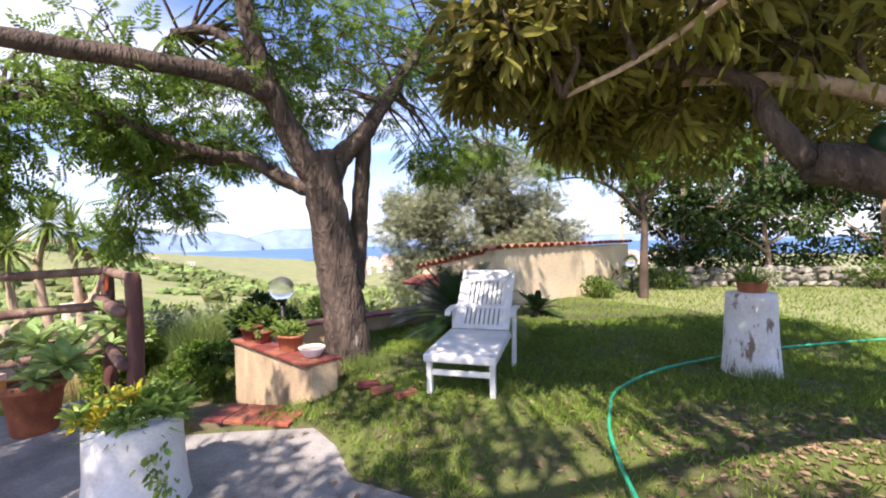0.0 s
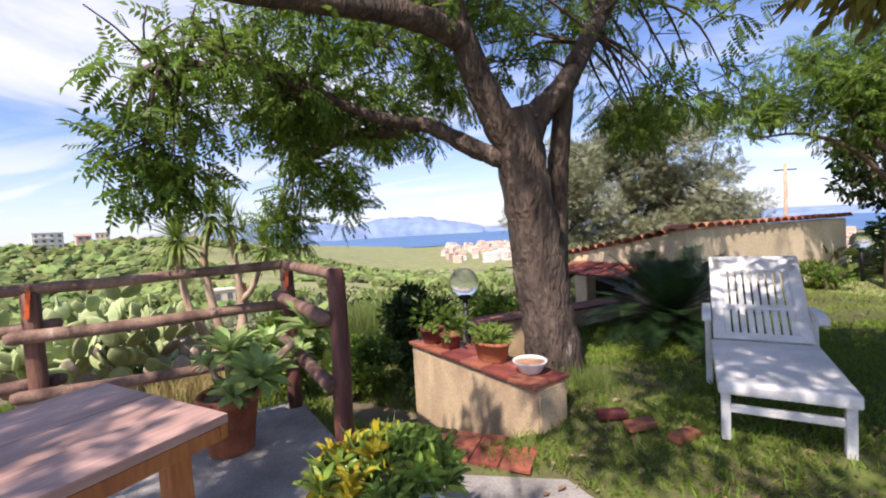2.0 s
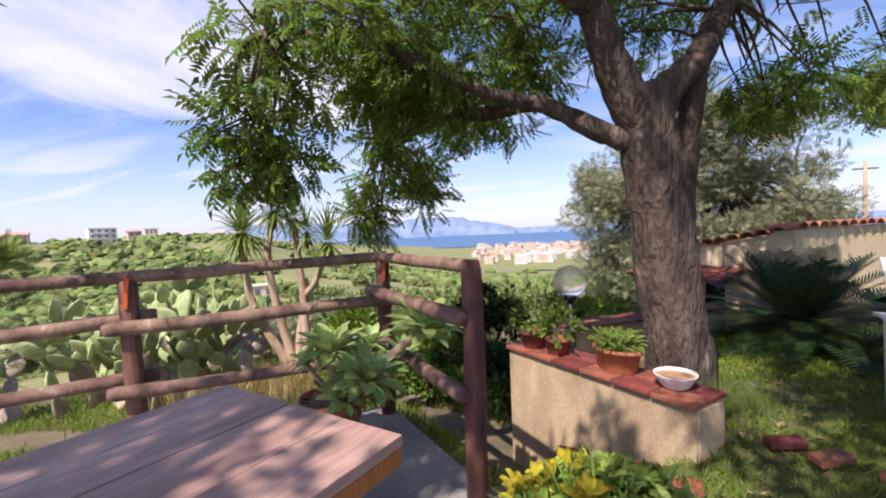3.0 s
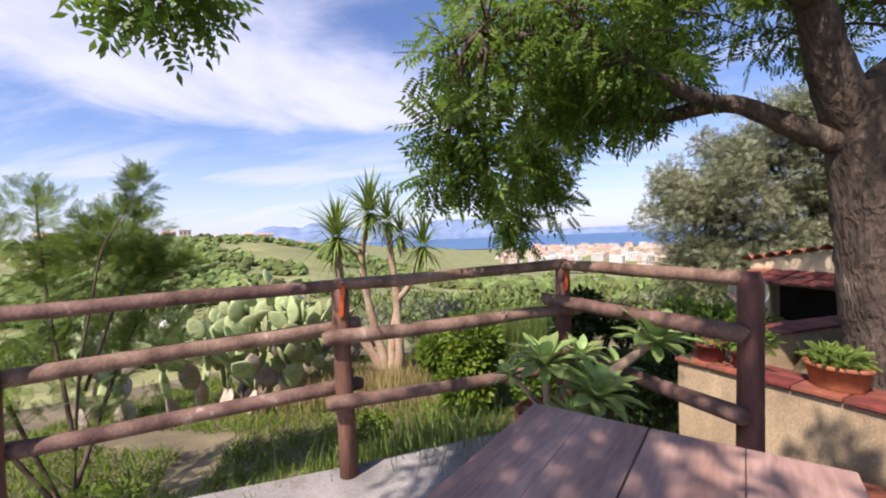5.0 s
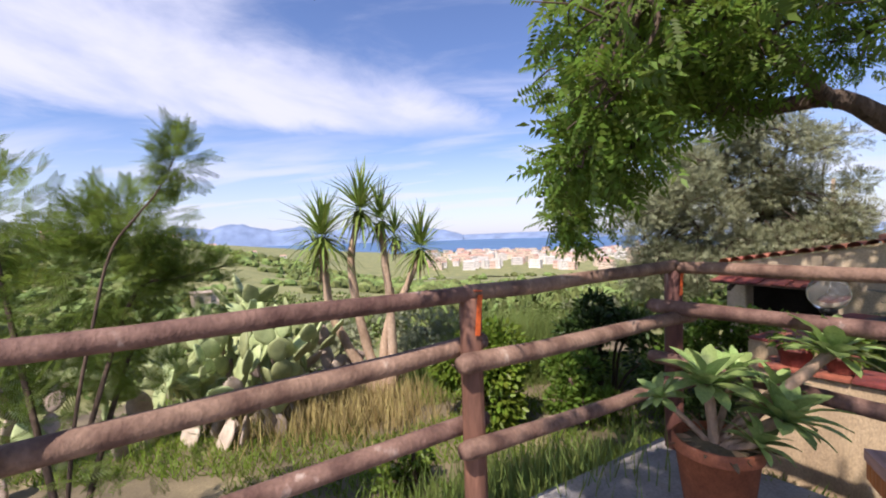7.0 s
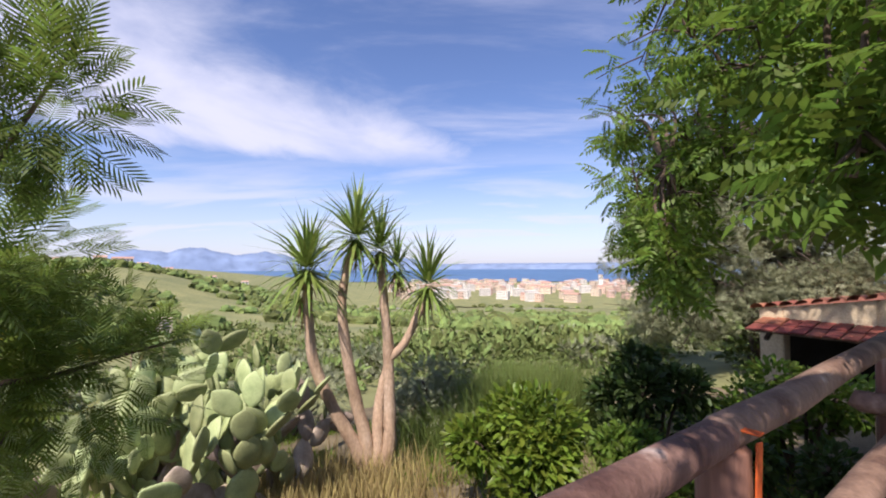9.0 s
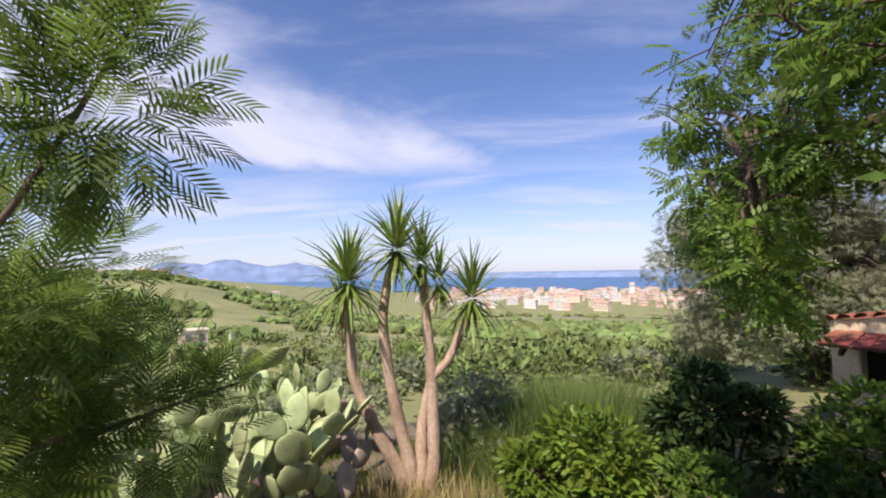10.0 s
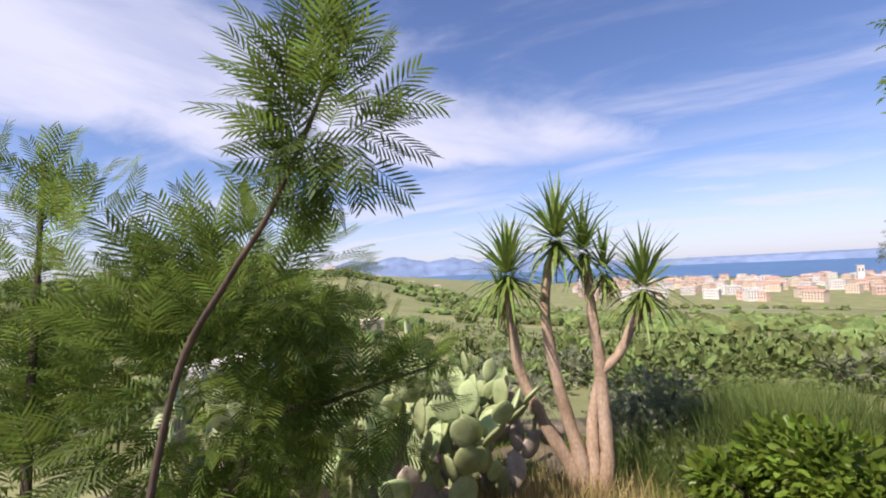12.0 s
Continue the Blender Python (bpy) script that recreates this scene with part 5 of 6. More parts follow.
link_mesh("fill", v, f, M["water"], bowl)

ap = thing("potted_aloe", "terracotta bowl pot with spiky green aloe on the wall", "potted plant", at=pose(-1.57, 4.70, 0.241, 0, 0, -44))
v, f = lathe(pot_shape(0.15, 0.17, 0.72), 28)
link_mesh("pot", [(x * 1.3, y * 0.85, z) for x, y, z in v], f, M["terracotta"], ap, "", True)
v, f = lathe([(0.001, 0.15), (0.1, 0.152), (0.13, 0.145)], 16, 0.1, 3)
link_mesh("potting_soil", v, f, M["soil"], ap)
av, af = [], []
for i in range(7):
    v, f = rosette(16, 0.15, 0.022, 15, 80, 0.008, 40 + i)
    o = len(av)
    an = i * 0.9
    av += [(x + 0.08 * math.cos(an), y + 0.08 * math.sin(an), z + 0.15) for x, y, z in v]
    af += [tuple(q + o for q in g) for g in f]
link_mesh("foliage", av, af, M["leaf_yucca"], ap, "", False)
for px, py, r, h in ((-2.2, 5.24, 0.13, 0.15), (-1.99, 5.06, 0.11, 0.13)):
    gp = thing("flowerpot", "dark terracotta pot with leafy geranium on the wall", "potted plant", "pots on the wall", at=pose(px, py, 0.241))
    v, f = lathe(pot_shape(r, h), 24)
    link_mesh("pot", v, f, M["red_tile"], gp, "", True)
    P, D = ball_points(130, (0, 0, h + 0.1), (0.2, 0.2, 0.14), 0.2)
    scatter("foliage", OVAL, P, D + (0, 0, -0.1), rng.uniform(0.04, 0.08, 130), M["leaf_tree"], gp)


# ---- globe lamps ----
def globe_lamp(x, y, z0, zc, r, label):
    t = thing("garden_lamp", label, "lamp", "globe lamps", at=pose(x, y, z0))
    h = zc - z0
    v, f = tube_arrays([(0.03, 0, 0), (0.02, 0, h * 0.5), (0.0, 0, h - r * 0.85)], [0.03, 0.028, 0.028], 12)
    link_mesh("pole", v, f, M["black_metal"], t, "", True)
    v, f = lathe([(0.001, 0), (0.055, 0), (0.062, 0.012), (0.06, 0.04), (0.05, 0.05)], 20)
    c = link_mesh("collar", v, f, M["black_metal"], t, "", True)
    c.location = (0, 0, h - r - 0.02)
    bm = bmesh.new()
    bmesh.ops.create_uvsphere(bm, u_segments=28, v_segments=18, radius=r)
    g = part("globe", bm, M["globe"], t, "pale opal globe", True)
    g.location = (0, 0, h)


globe_lamp(-1.88, 5.36, ground_z(-1.88, 5.36) - 0.05, 0.81, 0.145, "black garden lamp post with pale globe beside the wall")
globe_lamp(4.52, 10.03, -0.02, 0.74, 0.15, "garden lamp with white globe by the outbuilding")

# ---- hose ----
hp = smooth_line([(1.5, 0.6, 0.03), (1.12, 1.4, 0.03), (0.95, 2.1, 0.03), (0.98, 2.5, 0.03), (1.1, 3.0, 0.03), (1.24, 3.35, 0.035), (1.5, 3.82, 0.03), (2.1, 4.3, 0.03), (2.8, 4.62, 0.03), (3.8, 4.95, 0.03), (5.3, 5.2, 0.03), (7.0, 5.3, 0.03)], 10)
v, f = tube_arrays(hp, [0.0125] * len(hp), 8)
tagged(link_mesh("garden_hose", v, f, M["hose"], None, "", True), "bright green garden hose lying across the lawn", "hose")

# ---- red tiles at the foot of the planter wall, bricks in the grass ----
steps = thing("tiled_step", "worn red clay tiles along the wall foot", "step", kind="structure", at=pose(0, 0, 0))
tile_row(steps, (-2.02, 4.14), (-1.22, 3.98), -0.152, 0.12, 4, M["red_tile"], 0.26, 0.03, "tile", 0, 2)
for x, y, a in ((-0.55, 4.15, 20), (-0.32, 4.02, 35), (-0.7, 4.3, 10)):
    bm = bmesh.new()
    box(bm, (0.2, 0.095, 0.05), pose(x, y, -0.018, random.uniform(-4, 4), random.uniform(-4, 4), a), 0.012)
    tagged(part("brick", bm, M["red_tile"]), "worn red brick sunk in the grass", "brick", "bricks in the grass")


# ---- yucca ----
def yucca():
    t = thing("yucca", "tall multi-stemmed yucca with spiky green heads", "yucca", at=pose(0.15, 0, -0.04))
    stems = [[(-6.78, 7.85, -1.5), (-6.86, 7.82, -0.9), (-7.14, 7.73, -0.35), (-7.39, 7.64, 0.27), (-7.46, 7.62, 0.81), (-7.48, 7.6, 1.38)],
             [(-6.74, 7.86, -1.5), (-6.78, 7.85, -0.8), (-6.91, 7.81, -0.23), (-7.05, 7.77, 0.52), (-7.08, 7.75, 1.15), (-6.95, 7.8, 1.75)],
             [(-6.70, 7.87, -1.5), (-6.66, 7.88, -0.9), (-6.66, 7.98, -0.3), (-6.55, 8.06, 0.25), (-6.53, 8.0, 0.6)],
             [(-6.66, 7.85, -1.5), (-6.52, 7.9, -0.8), (-6.51, 7.91, -0.37), (-6.53, 7.91, 0.44), (-6.58, 7.9, 1.0), (-6.62, 7.9, 1.6)],
             [(-6.52, 7.91, 0.3), (-6.32, 7.95, 0.51), (-6.16, 7.97, 0.85), (-6.03, 7.99, 1.15)]]
    for i, s in enumerate(stems):
        r = 0.1 if i < 4 else 0.055
        limb("trunk", s, r, 0.05, M["pale_bark"], t, 12, 6, 0.1, i)
    heads = [((-7.48, 7.6, 1.42), 0.62, 120), ((-6.93, 7.8, 1.82), 0.6, 115), ((-6.63, 7.9, 1.66), 0.5, 80), ((-6.02, 7.99, 1.2), 0.55, 95), ((-6.42, 7.95, 1.42), 0.42, 50), ((-7.6, 7.7, 1.1), 0.42, 50)]
    for i, (p, L, n) in enumerate(heads):
        k = np.arange(n)
        el = np.radians(-48 + 130 * (k / n) ** 1.25 + rng.normal(0, 5, n))
        an = k * 2.399963
        D = np.stack([np.cos(an) * np.cos(el), np.sin(an) * np.cos(el), np.sin(el)], 1)
        P = np.asarray(p) + D * 0.04 + np.stack([np.zeros(n), np.zeros(n), 0.14 * (k / n)], 1)
        tm = (np.array(BLADE[0]) * (1, 0.72, 1), BLADE[1])
        scatter("leaf_head", tm, P, D, 1.2 * L * rng.uniform(0.8, 1.08, n), M["leaf_yucca"], t, "", up=np.tile([0, 0, 1.0], (n, 1)), roll=0.1)
        m = 26
        D = np.stack([rng.normal(0, 0.3, m), rng.normal(0, 0.3, m), -np.ones(m)], 1)
        scatter("dead_leaves", tm, np.asarray(p) + rng.normal(0, 0.03, (m, 3)) + (0, 0, -0.06), D, rng.uniform(0.2, 0.4, m), M["leaf_dead"], t)


yucca()


# ---- prickly pears ----
def pad_mesh(seed, mat):
    rr = random.Random(seed)
    bm = bmesh.new()
    bmesh.ops.create_uvsphere(bm, u_segments=14, v_segments=9, radius=0.5)
    for v in bm.verts:
        z = v.co.z + 0.5
        w = 0.42 + 0.72 * math.sin(math.pi * min(1, z * 0.92 + 0.08)) ** 0.8
        v.co.x *= min(1.0, w) * 0.66
        v.co.y *= 0.17 * (1.15 - 0.4 * z)
        v.co.y += 0.05 * math.sin(z * 3 + seed) * 0.6
        v.co.z = z
    me = bpy.data.meshes.new("pad")
    bm.to_mesh(me)
    bm.free()
    me.materials.append(mat)
    me.shade_smooth()
    return me


PADS = [pad_mesh(i, M["cactus"]) for i in range(4)]
OLD_PADS = [pad_mesh(i, M["cactus_old"]) for i in range(3)]


def prickly_pear(x, y, z, plants, seed, label, levels=4):
    t = thing("prickly_pear", label, "cactus", "prickly pears", at=pose(x, y, z))
    rr = random.Random(seed)

    def grow(base, direction, size, face, level, old=False):
        ob = new("pad", OLD_PADS[rr.randrange(3)] if old else PADS[rr.randrange(4)])
        ob.parent = t
        d = direction.normalized()
        fx = face - d * face.dot(d)
        fx.normalize()
        sx = fx.cross(d)
        m = Matrix(((sx.x, fx.x, d.x, base.x), (sx.y, fx.y, d.y, base.y), (sx.z, fx.z, d.z, base.z), (0, 0, 0, 1)))
        ob.matrix_basis = m @ Matrix.Diagonal((size, size, size, 1))
        if level <= 1:
            return
        for _ in range(rr.choice((1, 2, 2)) if level > 2 else rr.choice((1, 1, 2))):
            a = rr.uniform(-0.75, 0.75)
            side = fx.cross(d)
            p = base + d * size * (0.95 - 0.25 * abs(a)) + side * size * 0.3 * a
            nd = d * 1.0 + side * a * 1.2 + Vector((rr.gauss(0, 0.25), rr.gauss(0, 0.25), 0.25))
            grow(p, nd, size * rr.uniform(0.82, 1.0), fx + Vector((rr.gauss(0, 0.55), rr.gauss(0, 0.55), rr.gauss(0, 0.2))), level - 1, old and rr.random() < 0.45)

    for px, py, lv in plants:
        grow(Vector((px, py, -0.1 + ground_z(x + px, y + py) - z)), Vector((rr.gauss(0, 0.25), rr.gauss(0, 0.25), 1)), rr.uniform(0.45, 0.55), Vector((rr.gauss(0, 1), rr.gauss(0, 1), 0)), lv, True)


CX, CY = -7.9, 6.75
prickly_pear(CX, CY, ground_z(CX, CY), [(0.45, 0.1, 4), (0.1, -0.1, 5), (-0.2, 0.35, 6), (-0.6, -0.2, 5), (-0.05, 0.5, 5), (-1.0, 0.1, 5), (0.3, 0.6, 5), (-0.3, -0.6, 4), (-1.4, -0.4, 5), (-0.4, 0.1, 5), (0.5, 0.45, 4), (-0.8, -0.5, 4), (0.2, 0.25, 4), (-1.2, 0.35, 5), (-0.65, 0.3, 6), (0.0, -0.45, 4), (-1.0, -0.25, 5), (-0.5, 0.55, 6), (0.35, -0.2, 4)], 5,
             "large prickly pear cactus with grey-green oval pads")
prickly_pear(-9.9, 5.6, ground_z(-9.9, 5.6), [(0, 0, 5), (0.6, 0.4, 4), (-0.6, 0, 5), (0.2, -0.7, 4)], 9, "prickly pear cactus clump on the slope")


# ---- feathery mimosa by the fence ----
def mimosa():
    t = thing("mimosa_tree", "young mimosa with feathery bipinnate leaves beside the fence", "tree", at=pose(0, 0, 0))
    _, a = limb("trunk", [(-6.62, 3.0, -0.9), (-6.52, 3.05, 0.4), (-6.45, 3.14, 1.05), (-6.36, 3.16, 1.36), (-6.2, 3.15, 1.52), (-6.08, 3.15, 1.64), (-5.98, 3.21, 1.9)], 0.011, 0.003, M["dark_bark"], t, 8)
    _, b = limb("branch", [(-6.5, 3.08, 0.4), (-6.5, 3.4, 1.1), (-6.39, 3.58, 1.18), (-6.2, 3.78, 1.24)], 0.013, 0.004, M["dark_bark"], t, 6, 6, 0.1, 2)
    _, c = limb("branch", [(-6.55, 3.03, 0.0), (-6.85, 3.1, 0.9), (-7.1, 3.2, 1.5), (-7.2, 3.25, 1.9)], 0.018, 0.005, M["dark_bark"], t, 6, 6, 0.1, 3)
    _, d = limb("branch", [(-6.58, 3.02, -0.3), (-6.75, 3.5, 0.5), (-6.85, 3.9, 1.0), (-6.8, 4.1, 1.25)], 0.018, 0.005, M["dark_bark"], t, 6, 6, 0.1, 4)
    _, e = limb("branch", [(-6.6, 3.0, -0.5), (-7.3, 3.0, 0.4), (-7.8, 3.1, 1.1), (-8.1, 3.1, 1.75)], 0.02, 0.005, M["dark_bark"], t, 6, 6, 0.1, 5)
    _, g = limb("branch", [(-6.6, 3.0, -0.5), (-7.0, 2.7, 0.4), (-7.3, 2.5, 1.1), (-7.45, 2.45, 1.7)], 0.02, 0.005, M["dark_bark"], t, 6, 6, 0.1, 6)
    P, D = [], []
    for line, k0, per in ((a, 30, 9), (b, 5, 7), (c, 5, 7), (d, 4, 7), (e, 5, 7), (g, 5, 7)):
        for i in range(k0, len(line)):
            ax = (line[min(i + 1, len(line) - 1)] - line[i - 1]).normalized()
            for _ in range(per):
                v = Vector((rng.normal(), rng.normal(), rng.normal() * 0.6 + 0.2))
                P.append(tuple(line[i].lerp(line[i - 1], rng.random())))
                D.append(tuple((v - ax * v.dot(ax) * 0.5).normalized() + ax * 0.5))
    for c0, r0, n in (((-6.9, 3.5, 1.05), (0.45, 0.5, 0.55), 560), ((-6.62, 3.4, 1.28), (0.28, 0.28, 0.34), 380), ((-7.5, 3.0, 0.9), (0.75, 0.5, 0.8), 620), ((-6.9, 3.8, 0.4), (0.45, 0.5, 0.6), 200),
                      ((-6.7, 2.95, 0.2), (0.35, 0.35, 0.6), 160), ((-7.9, 2.6, 0.2), (1.0, 0.6, 1.0), 380), ((-6.01, 3.19, 1.77), (0.08, 0.08, 0.13), 110), ((-6.55, 3.45, 1.5), (0.26, 0.26, 0.2), 260), ((-7.3, 3.2, 1.6), (0.5, 0.4, 0.32), 260), ((-6.45, 3.75, 1.15), (0.25, 0.2, 0.25), 130)):
        p, dd = ball_points(n, c0, r0, 0.2)
        P += [tuple(q) for q in p]
        D += [tuple(q) for q in dd + rng.normal(0, 0.4, dd.shape) + (0, 0, 0.15)]
    S = 0.13 * rng.uniform(0.7, 1.25, len(P))
    P = np.array(P)
    S[np.linalg.norm(P - (-6.01, 3.19, 1.77), axis=1) < 0.3] *= 0.75
    scatter("crown", FEATHER, P, D, S, M["leaf_mimosa"], t, roll=0.35)
    p = np.array([(-6.35, 3.62, 1.2), (-6.42, 3.66, 1.12), (-6.5, 3.5, 1.25), (-6.46, 3.7, 1.02), (-6.3, 3.72, 1.14), (-7.0, 3.3, 1.2)])
    scatter("yellow_leaves", FEATHER, p, rng.normal(0, 0.6, p.shape), np.full(len(p), 0.09), M["leaf_yellow"], t)


mimosa()


# ---- bushes below the terrace ----
def bush(name, label, x, y, r, h, tmpl, size, mat, n, seed, z=None, category="bush", droop=0.0, stems=5):
    z = ground_z(x, y) if z is None else z
    t = thing(name, label, category, at=pose(x, y, z))
    rr = np.random.default_rng(seed)
    sub, st = [], []
    for i in range(max(8, int(10 * r))):
        an, q = rr.uniform(0, 6.28), r * math.sqrt(rr.random()) * 0.75
        top = h * (1 - 0.45 * (q / r) ** 2) * rr.uniform(0.7, 1.0)
        sub.append((q * math.cos(an), q * math.sin(an), top * rr.uniform(0.35, 0.85), r * rr.uniform(0.28, 0.45)))
        if i < stems + 3:
            c = smooth_line([(0.1 * math.cos(an), 0.1 * math.sin(an), -0.05), (0.5 * sub[-1][0], 0.5 * sub[-1][1], sub[-1][2] * 0.6), sub[-1][:3]], 4)
            st.append(tube_arrays(c, [0.02] * len(c), 5, 0.1, i))
    v, f = join_arrays(st)
    link_mesh("stem", v, f, M["dark_bark"], t, "", True)
    P, D = [], []
    for c in sub:
        p, d = ball_points(n // len(sub), c[:3], (c[3], c[3], c[3] * 0.85), 0.25)
        P.append(p)
        D.append(d + rng.normal(0, 0.45, d.shape) + (0, 0, -droop))
    P, D = np.concatenate(P), np.concatenate(D)
    scatter("foliage", tmpl, P, D, size * rng.uniform(0.7, 1.3, len(P)), mat, t)
    return t


bush("lemon_bush", "bright green citrus bush with glossy leaves", -4.65, 6.9, 0.85, 1.55, OVAL, 0.095, M["leaf_lemon"], 5200, 1)
bush("bush", "leafy green bush below the fence", -3.65, 6.75, 0.55, 1.05, OVAL, 0.075, M["leaf_tree"], 2600, 2)
bush("bush", "dark evergreen bush in the shade of the tree", -3.1, 7.9, 0.85, 1.7, OVAL, 0.1, M["leaf_dark"], 3800, 3)
bush("bush", "dark shrub growing behind the garden wall", -2.55, 6.45, 0.5, 1.25, OVAL, 0.08, M["leaf_dark"], 2000, 4)
bush("bush", "dark shrub growing behind the garden wall", -1.7, 7.5, 0.75, 1.5, OVAL, 0.09, M["leaf_tree"], 2600, 14)
bush("bush", "mixed green shrub beyond the cactus", -5.9, 9.6, 1.0, 1.5, SPRIG, 0.14, M["leaf_olive"], 1500, 5)
bush("bush", "mixed green shrub beyond the yucca", -8.6, 9.8, 1.1, 1.4, SPRIG, 0.14, M["leaf_olive"], 1500, 6)
bush("bush", "low green shrub below the fence", -5.4, 5.1, 0.35, 0.5, OVAL, 0.06, M["leaf_lemon"], 700, 7)
bush("bush", "shrub growing against the outbuilding wall", 3.6, 9.3, 0.5, 0.55, OVAL, 0.07, M["leaf_tree"], 900, 8)
bush("bush", "shrub growing by the stone wall", 5.6, 10.6, 0.6, 0.6, OVAL, 0.07, M["leaf_tree"], 900, 9)
bush("bush", "shrub growing by the stone wall", 7.6, 10.1, 0.6, 0.5, OVAL, 0.07, M["leaf_olive"], 900, 10)
bush("bush", "shrub growing by the stone wall", 10.0, 9.6, 0.8, 0.7, OVAL, 0.07, M["leaf_tree"], 900, 11)
for k, (bx, by) in enumerate(((7.4, 12.3), (9.6, 11.9), (12.2, 11.3), (14.6, 10.8))):
    bush("bush", "dark leafy shrub behind the dry-stone wall", bx, by, 1.2, 1.7, OVAL, 0.12, M["leaf_dark"], 1500, 60 + k, z=-0.1)
bush("bush", "shadowed shrub behind the prickly pear", -9.3, 8.0, 0.9, 1.1, OVAL, 0.09, M["leaf_dark"], 1800, 12)
bush("bush", "weedy green growth at the fence foot", -6.35, 2.95, 0.35, 0.45, OVAL, 0.05, M["leaf_lemon"], 500, 13)


def tall_grass(x, y, r, h, n, seed, mat, label, fine=0.3, lean=0.22):
    rr = np.random.default_rng(seed)
    P = np.stack([x + rr.normal(0, r * 0.5, n), y + rr.normal(0, r * 0.4, n), np.zeros(n)], 1)
    for i in range(n):
        P[i, 2] = ground_z(P[i, 0], P[i, 1]) - 0.02
    D = np.stack([rr.normal(0, lean, n), rr.normal(0, lean, n), np.ones(n)], 1)
    tm = (np.array(BLADE[0]) * (1, fine, 1), BLADE[1])
    tagged(scatter("tall_grass", tm, P, D, h * rr.uniform(0.6, 1.15, n), mat, None, label, up=rr.normal(0, 1, (n, 3)), kindof="stuff"), label, "grass", kind="stuff")


tall_grass(-4.5, 9.3, 0.95, 1.15, 9000, 1, M["tall_grass"], "clump of tall soft green grass", 0.13, 0.4)
tall_grass(-5.6, 8.9, 0.6, 0.7, 3000, 2, M["tall_grass"], "clump of tall green grass behind the bushes", 0.15, 0.4)
tall_grass(-6.9, 7.2, 1.3, 0.48, 3000, 3, M["dry_grass"], "dry straw-coloured grass at the yucca's foot")
tall_grass(-4.6, 4.5, 0.8, 0.42, 1500, 4, M["tall_grass"], "tufts of green grass below the fence")
tall_grass(-3.9, 5.0, 0.5, 0.3, 700, 5, M["tall_grass"], "tufts of green grass below the fence")
tall_grass(-0.75, 4.75, 0.25, 0.16, 500, 6, M["tall_grass"], "longer grass at the wall end")
tall_grass(2.9, 4.0, 0.24, 0.18, 350, 7, M["tall_grass"], "longer grass at the stump's foot")
tall_grass(-0.95, 5.0, 0.3, 0.18, 400, 8, M["tall_grass"], "longer grass at the tree's foot")


# ---- cycads ----
def cycad(x, y, r, n, label, seed):
    t = thing("cycad", label, "cycad", "cycads", at=pose(x, y, -0.02))
    v, f = lathe([(0.001, 0), (0.13 * r, 0), (0.14 * r, 0.08 * r), (0.12 * r, 0.18 * r), (0.06 * r, 0.24 * r), (0.001, 0.26 * r)], 14, 0.2, seed)
    link_mesh("trunk", v, f, M["dark_bark"], t, "", True)
    rr = random.Random(seed)
    V, F = [], []
    for i in range(n):
        an, el = i * 2.4, radians(rr.uniform(-2, 62))
        L = r * rr.uniform(0.85, 1.1)
        c = [Vector((math.cos(an) * math.cos(el) * u * L, math.sin(an) * math.cos(el) * u * L, 0.2 * r + math.sin(el) * u * L - 0.3 * L * u * u * math.cos(el))) for u in np.linspace(0, 1, 15)]
        for k in range(1, 15):
            d = (c[k] - c[k - 1]).normalized()
            side = d.cross(Vector((0, 0, 1))).normalized()
            for s in (-1, 1):
                for h in (0.0, 0.5):
                    p = c[k - 1].lerp(c[k], h)
                    ln = 0.2 * r * math.sin(math.pi * min(0.97, (k + 1) / 16)) ** 0.6
                    tip = p + (side * s * 0.9 + d * 0.55 + Vector((0, 0, 0.15))).normalized() * ln
                    o = len(V)
                    V += [tuple(p - d * 0.012), tuple(p + d * 0.012), tuple(p.lerp(tip, 0.6) + d * 0.014), tuple(tip)]
                    F.append((o, o + 1, o + 2, o + 3))
    link_mesh("fronds", V, F, M["leaf_cycad"], t)


cycad(0.32, 6.45, 1.08, 74, "dark green cycad with arching fronds by the outbuilding", 4)
cycad(1.7, 7.5, 0.5, 22, "small dark green cycad on the lawn edge", 5)

# ---- fallen leaves ----
n = 900
P = np.stack([rng.uniform(-1.4, 4.5, n), rng.uniform(1.4, 6.0, n), np.zeros(n)], 1)
P = np.concatenate([P, np.stack([rng.normal(2.3, 0.75, 900), rng.normal(2.7, 0.45, 900), np.zeros(900)], 1)])
P = np.array([p for p in P if inside_edge(p[0], p[1])])
for p in P:
    p[2] = (ground_z(p[0], p[1]) if not patio_distance(p[0], p[1]) < 0 else max(-0.168, ground_z(p[0], p[1]))) + 0.012
D = np.stack([rng.normal(size=len(P)), rng.normal(size=len(P)), rng.normal(0, 0.1, len(P))], 1)
tagged(scatter("fallen_leaves", OVAL, P, D, rng.uniform(0.03, 0.075, len(P)), M["plank_end"], None, "scattered brown fallen leaves", roll=0.2, kindof="stuff"), "scattered brown fallen leaves", "leaves", kind="stuff")


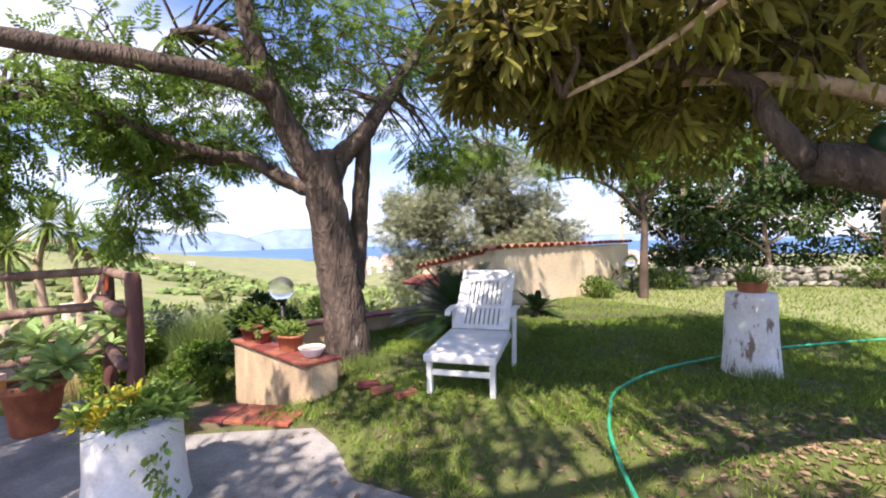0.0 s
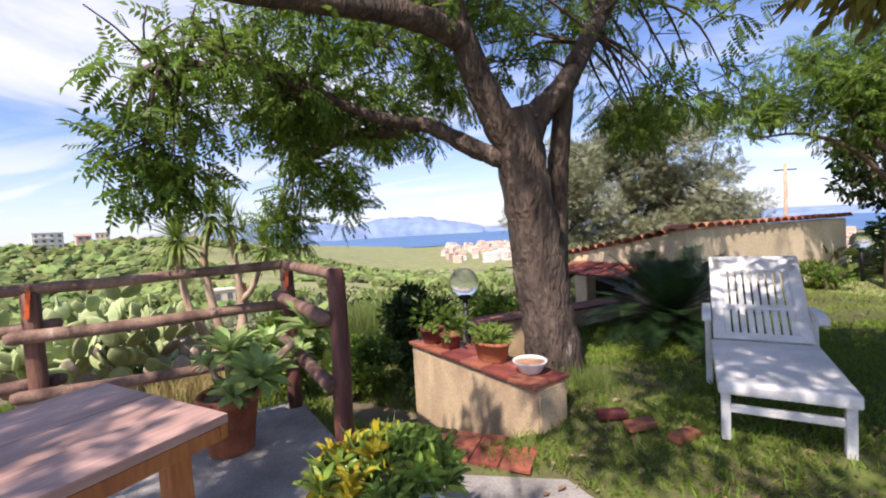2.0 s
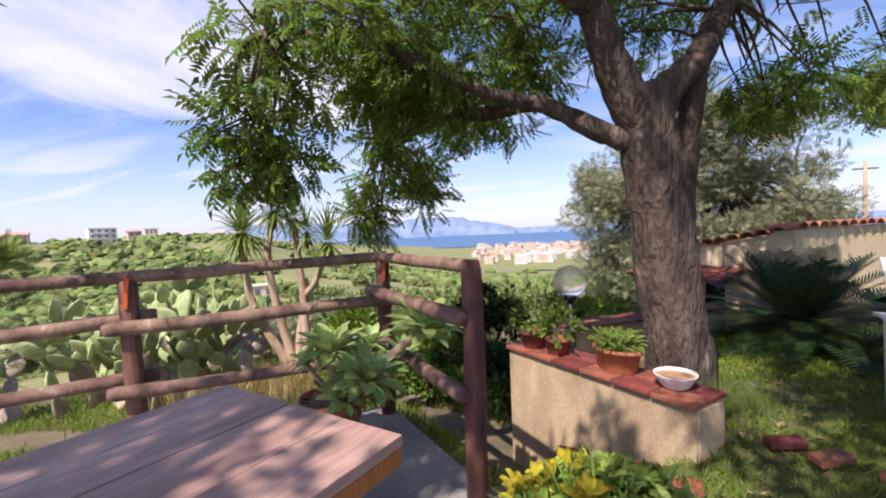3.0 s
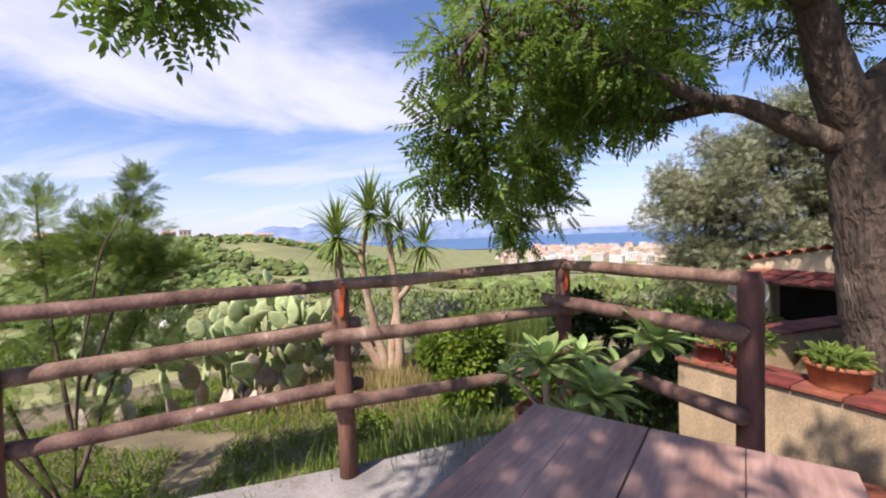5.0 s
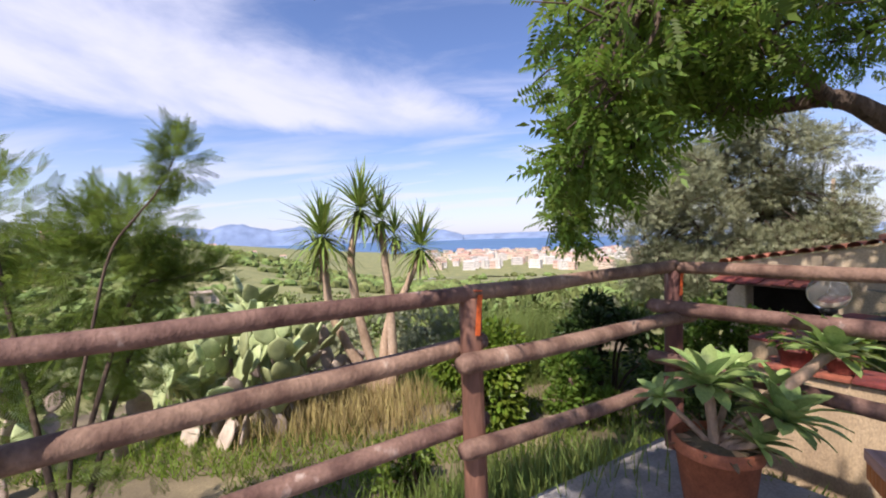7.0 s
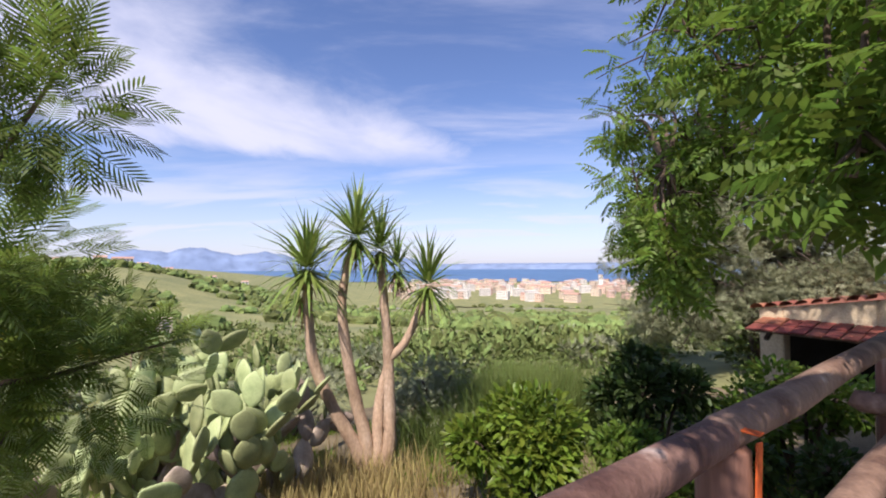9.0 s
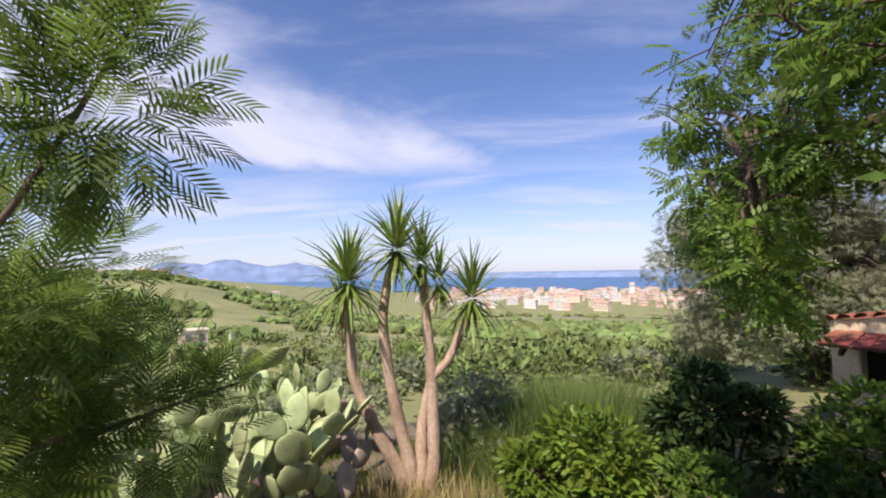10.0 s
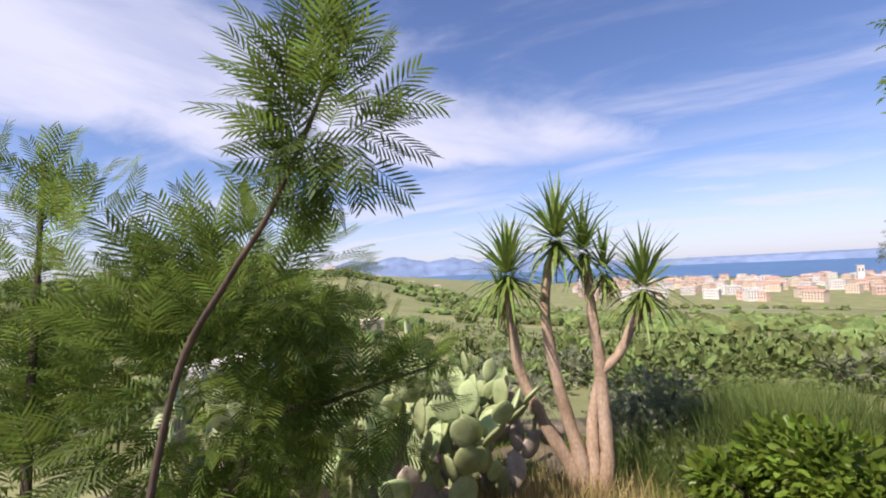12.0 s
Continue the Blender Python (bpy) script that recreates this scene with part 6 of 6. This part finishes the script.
# ---- valley scrub, far trees ----
def scrub(name, label, n, r0, r1, az0, az1, s0, s1, seed, mat, density=0.0, grow=1.0):
    rr = np.random.default_rng(seed)
    bm = bmesh.new()
    bmesh.ops.create_icosphere(bm, subdivisions=2, radius=1.0)
    TV = np.array([v.co[:] for v in bm.verts])
    TF = np.array([[v.index for v in fc.verts] for fc in bm.faces])
    bm.free()
    V, F = [], []
    k = 0
    while k < n:
        r = r0 * (r1 / r0) ** rr.random()
        az = rr.uniform(az0, az1)
        a = math.radians(az)
        x, y = -4 - r * math.sin(a), 3 + r * math.cos(a)
        if 335 < r < 490 and az < 18:
            continue
        if noise.noise((x * 0.012, y * 0.012, 3)) + 0.6 * noise.noise((x * 0.05, y * 0.05, 8)) < density:
            continue
        s = rr.uniform(s0, s1) * (1 + (r / 300) * grow * 0.6)
        bump = 1 + 0.38 * rr.normal(size=(len(TV), 1)) * 0.6
        V.append(TV * bump * (s, s, s * rr.uniform(0.6, 0.95)) + (x, y, ground_z(x, y) + s * 0.35))
        F.append(TF + k * len(TV))
        k += 1
    V, F = np.concatenate(V), np.concatenate(F)
    ob = link_mesh(name, V, F, mat)
    tagged(ob, label, "scrub", kind="stuff")


def leafy_scrub(n, r0, r1, az0, az1, s0, s1, per, leaf, seed, mat, label):
    """Many shrubs of loose leaves over the slopes, joined."""
    rr = np.random.default_rng(seed)
    P, D, S = [], [], []
    k = 0
    while k < n:
        r = r0 * (r1 / r0) ** rr.random()
        az = math.radians(rr.uniform(az0, az1))
        x, y = -4 - r * math.sin(az), 3 + r * math.cos(az)
        if noise.noise((x * 0.03, y * 0.03, 3)) + 0.6 * noise.noise((x * 0.1, y * 0.1, 8)) < -0.12:
            continue
        s = rr.uniform(s0, s1) * (0.6 + 0.4 * r / r1)
        p, d = ball_points(per, (x, y, ground_z(x, y) + s * 0.4), (s, s, s * 0.75), 0.45)
        P.append(p)
        D.append(d + rng.normal(0, 0.5, d.shape) + (0, 0, 0.2))
        S.append(np.full(per, leaf * s) * rng.uniform(0.6, 1.4, per))
        k += 1
    tagged(scatter("valley_scrub", OVAL, np.concatenate(P), np.concatenate(D), np.concatenate(S), mat, None, label, kindof="stuff"), label, "scrub", kind="stuff")


leafy_scrub(340, 11, 40, -48, 88, 0.5, 1.3, 110, 0.30, 31, M["scrub"], "dense green and olive scrub on the slope")
leafy_scrub(1050, 34, 130, -46, 86, 0.9, 2.2, 60, 0.45, 32, M["scrub"], "green and olive scrub covering the valley")
scrub("valley_scrub", "far trees and scrub across the valley and hillside", 3000, 100, 520, -40, 84, 1.0, 2.4, 2, M["scrub"], -0.06, 0.8)
for i in range(22):
    rr = random.Random(100 + i)
    az, r = rr.uniform(-35, 70), rr.uniform(11, 26)
    a = radians(az)
    x, y = -4 - r * math.sin(a), 3 + r * math.cos(a)
    bush("bush", "wild green shrub on the slope", x, y, rr.uniform(0.7, 1.3), rr.uniform(0.7, 1.3), SPRIG, 0.22, M["leaf_olive"] if i % 3 else M["leaf_tree"], 420, 200 + i)
for i, (az, r, h) in enumerate(((41.5, 75, 5.5), (38.5, 80, 5.5), (-35.0, 25, 6.6))):
    a = radians(az)
    x, y = -4 - r * math.sin(a), 3 + r * math.cos(a)
    up = thing("utility_pole", "thin weathered utility pole in the valley", "pole", "utility poles", at=pose(x, y, ground_z(x, y)))
    v, f = tube_arrays([(0, 0, -0.3), (0, 0, h)], [0.11, 0.07], 8)
    link_mesh("pole", v, f, M["pale_bark"], up, "", True)
    bm = bmesh.new()
    box(bm, (0.9, 0.06, 0.06), Matrix.Translation((0, 0, h - 0.3)), 0.01)
    part("crossarm", bm, M["dark_bark"], up)

ball = bmesh.new()
bmesh.ops.create_uvsphere(ball, u_segments=20, v_segments=14, radius=0.1)
b_ob = part("plastic_float", ball, M["float"], None, "", True)
b_ob.location = (2.3, 2.36, 1.80)
tagged(b_ob, "round dark green plastic float resting in the tree fork", "float")
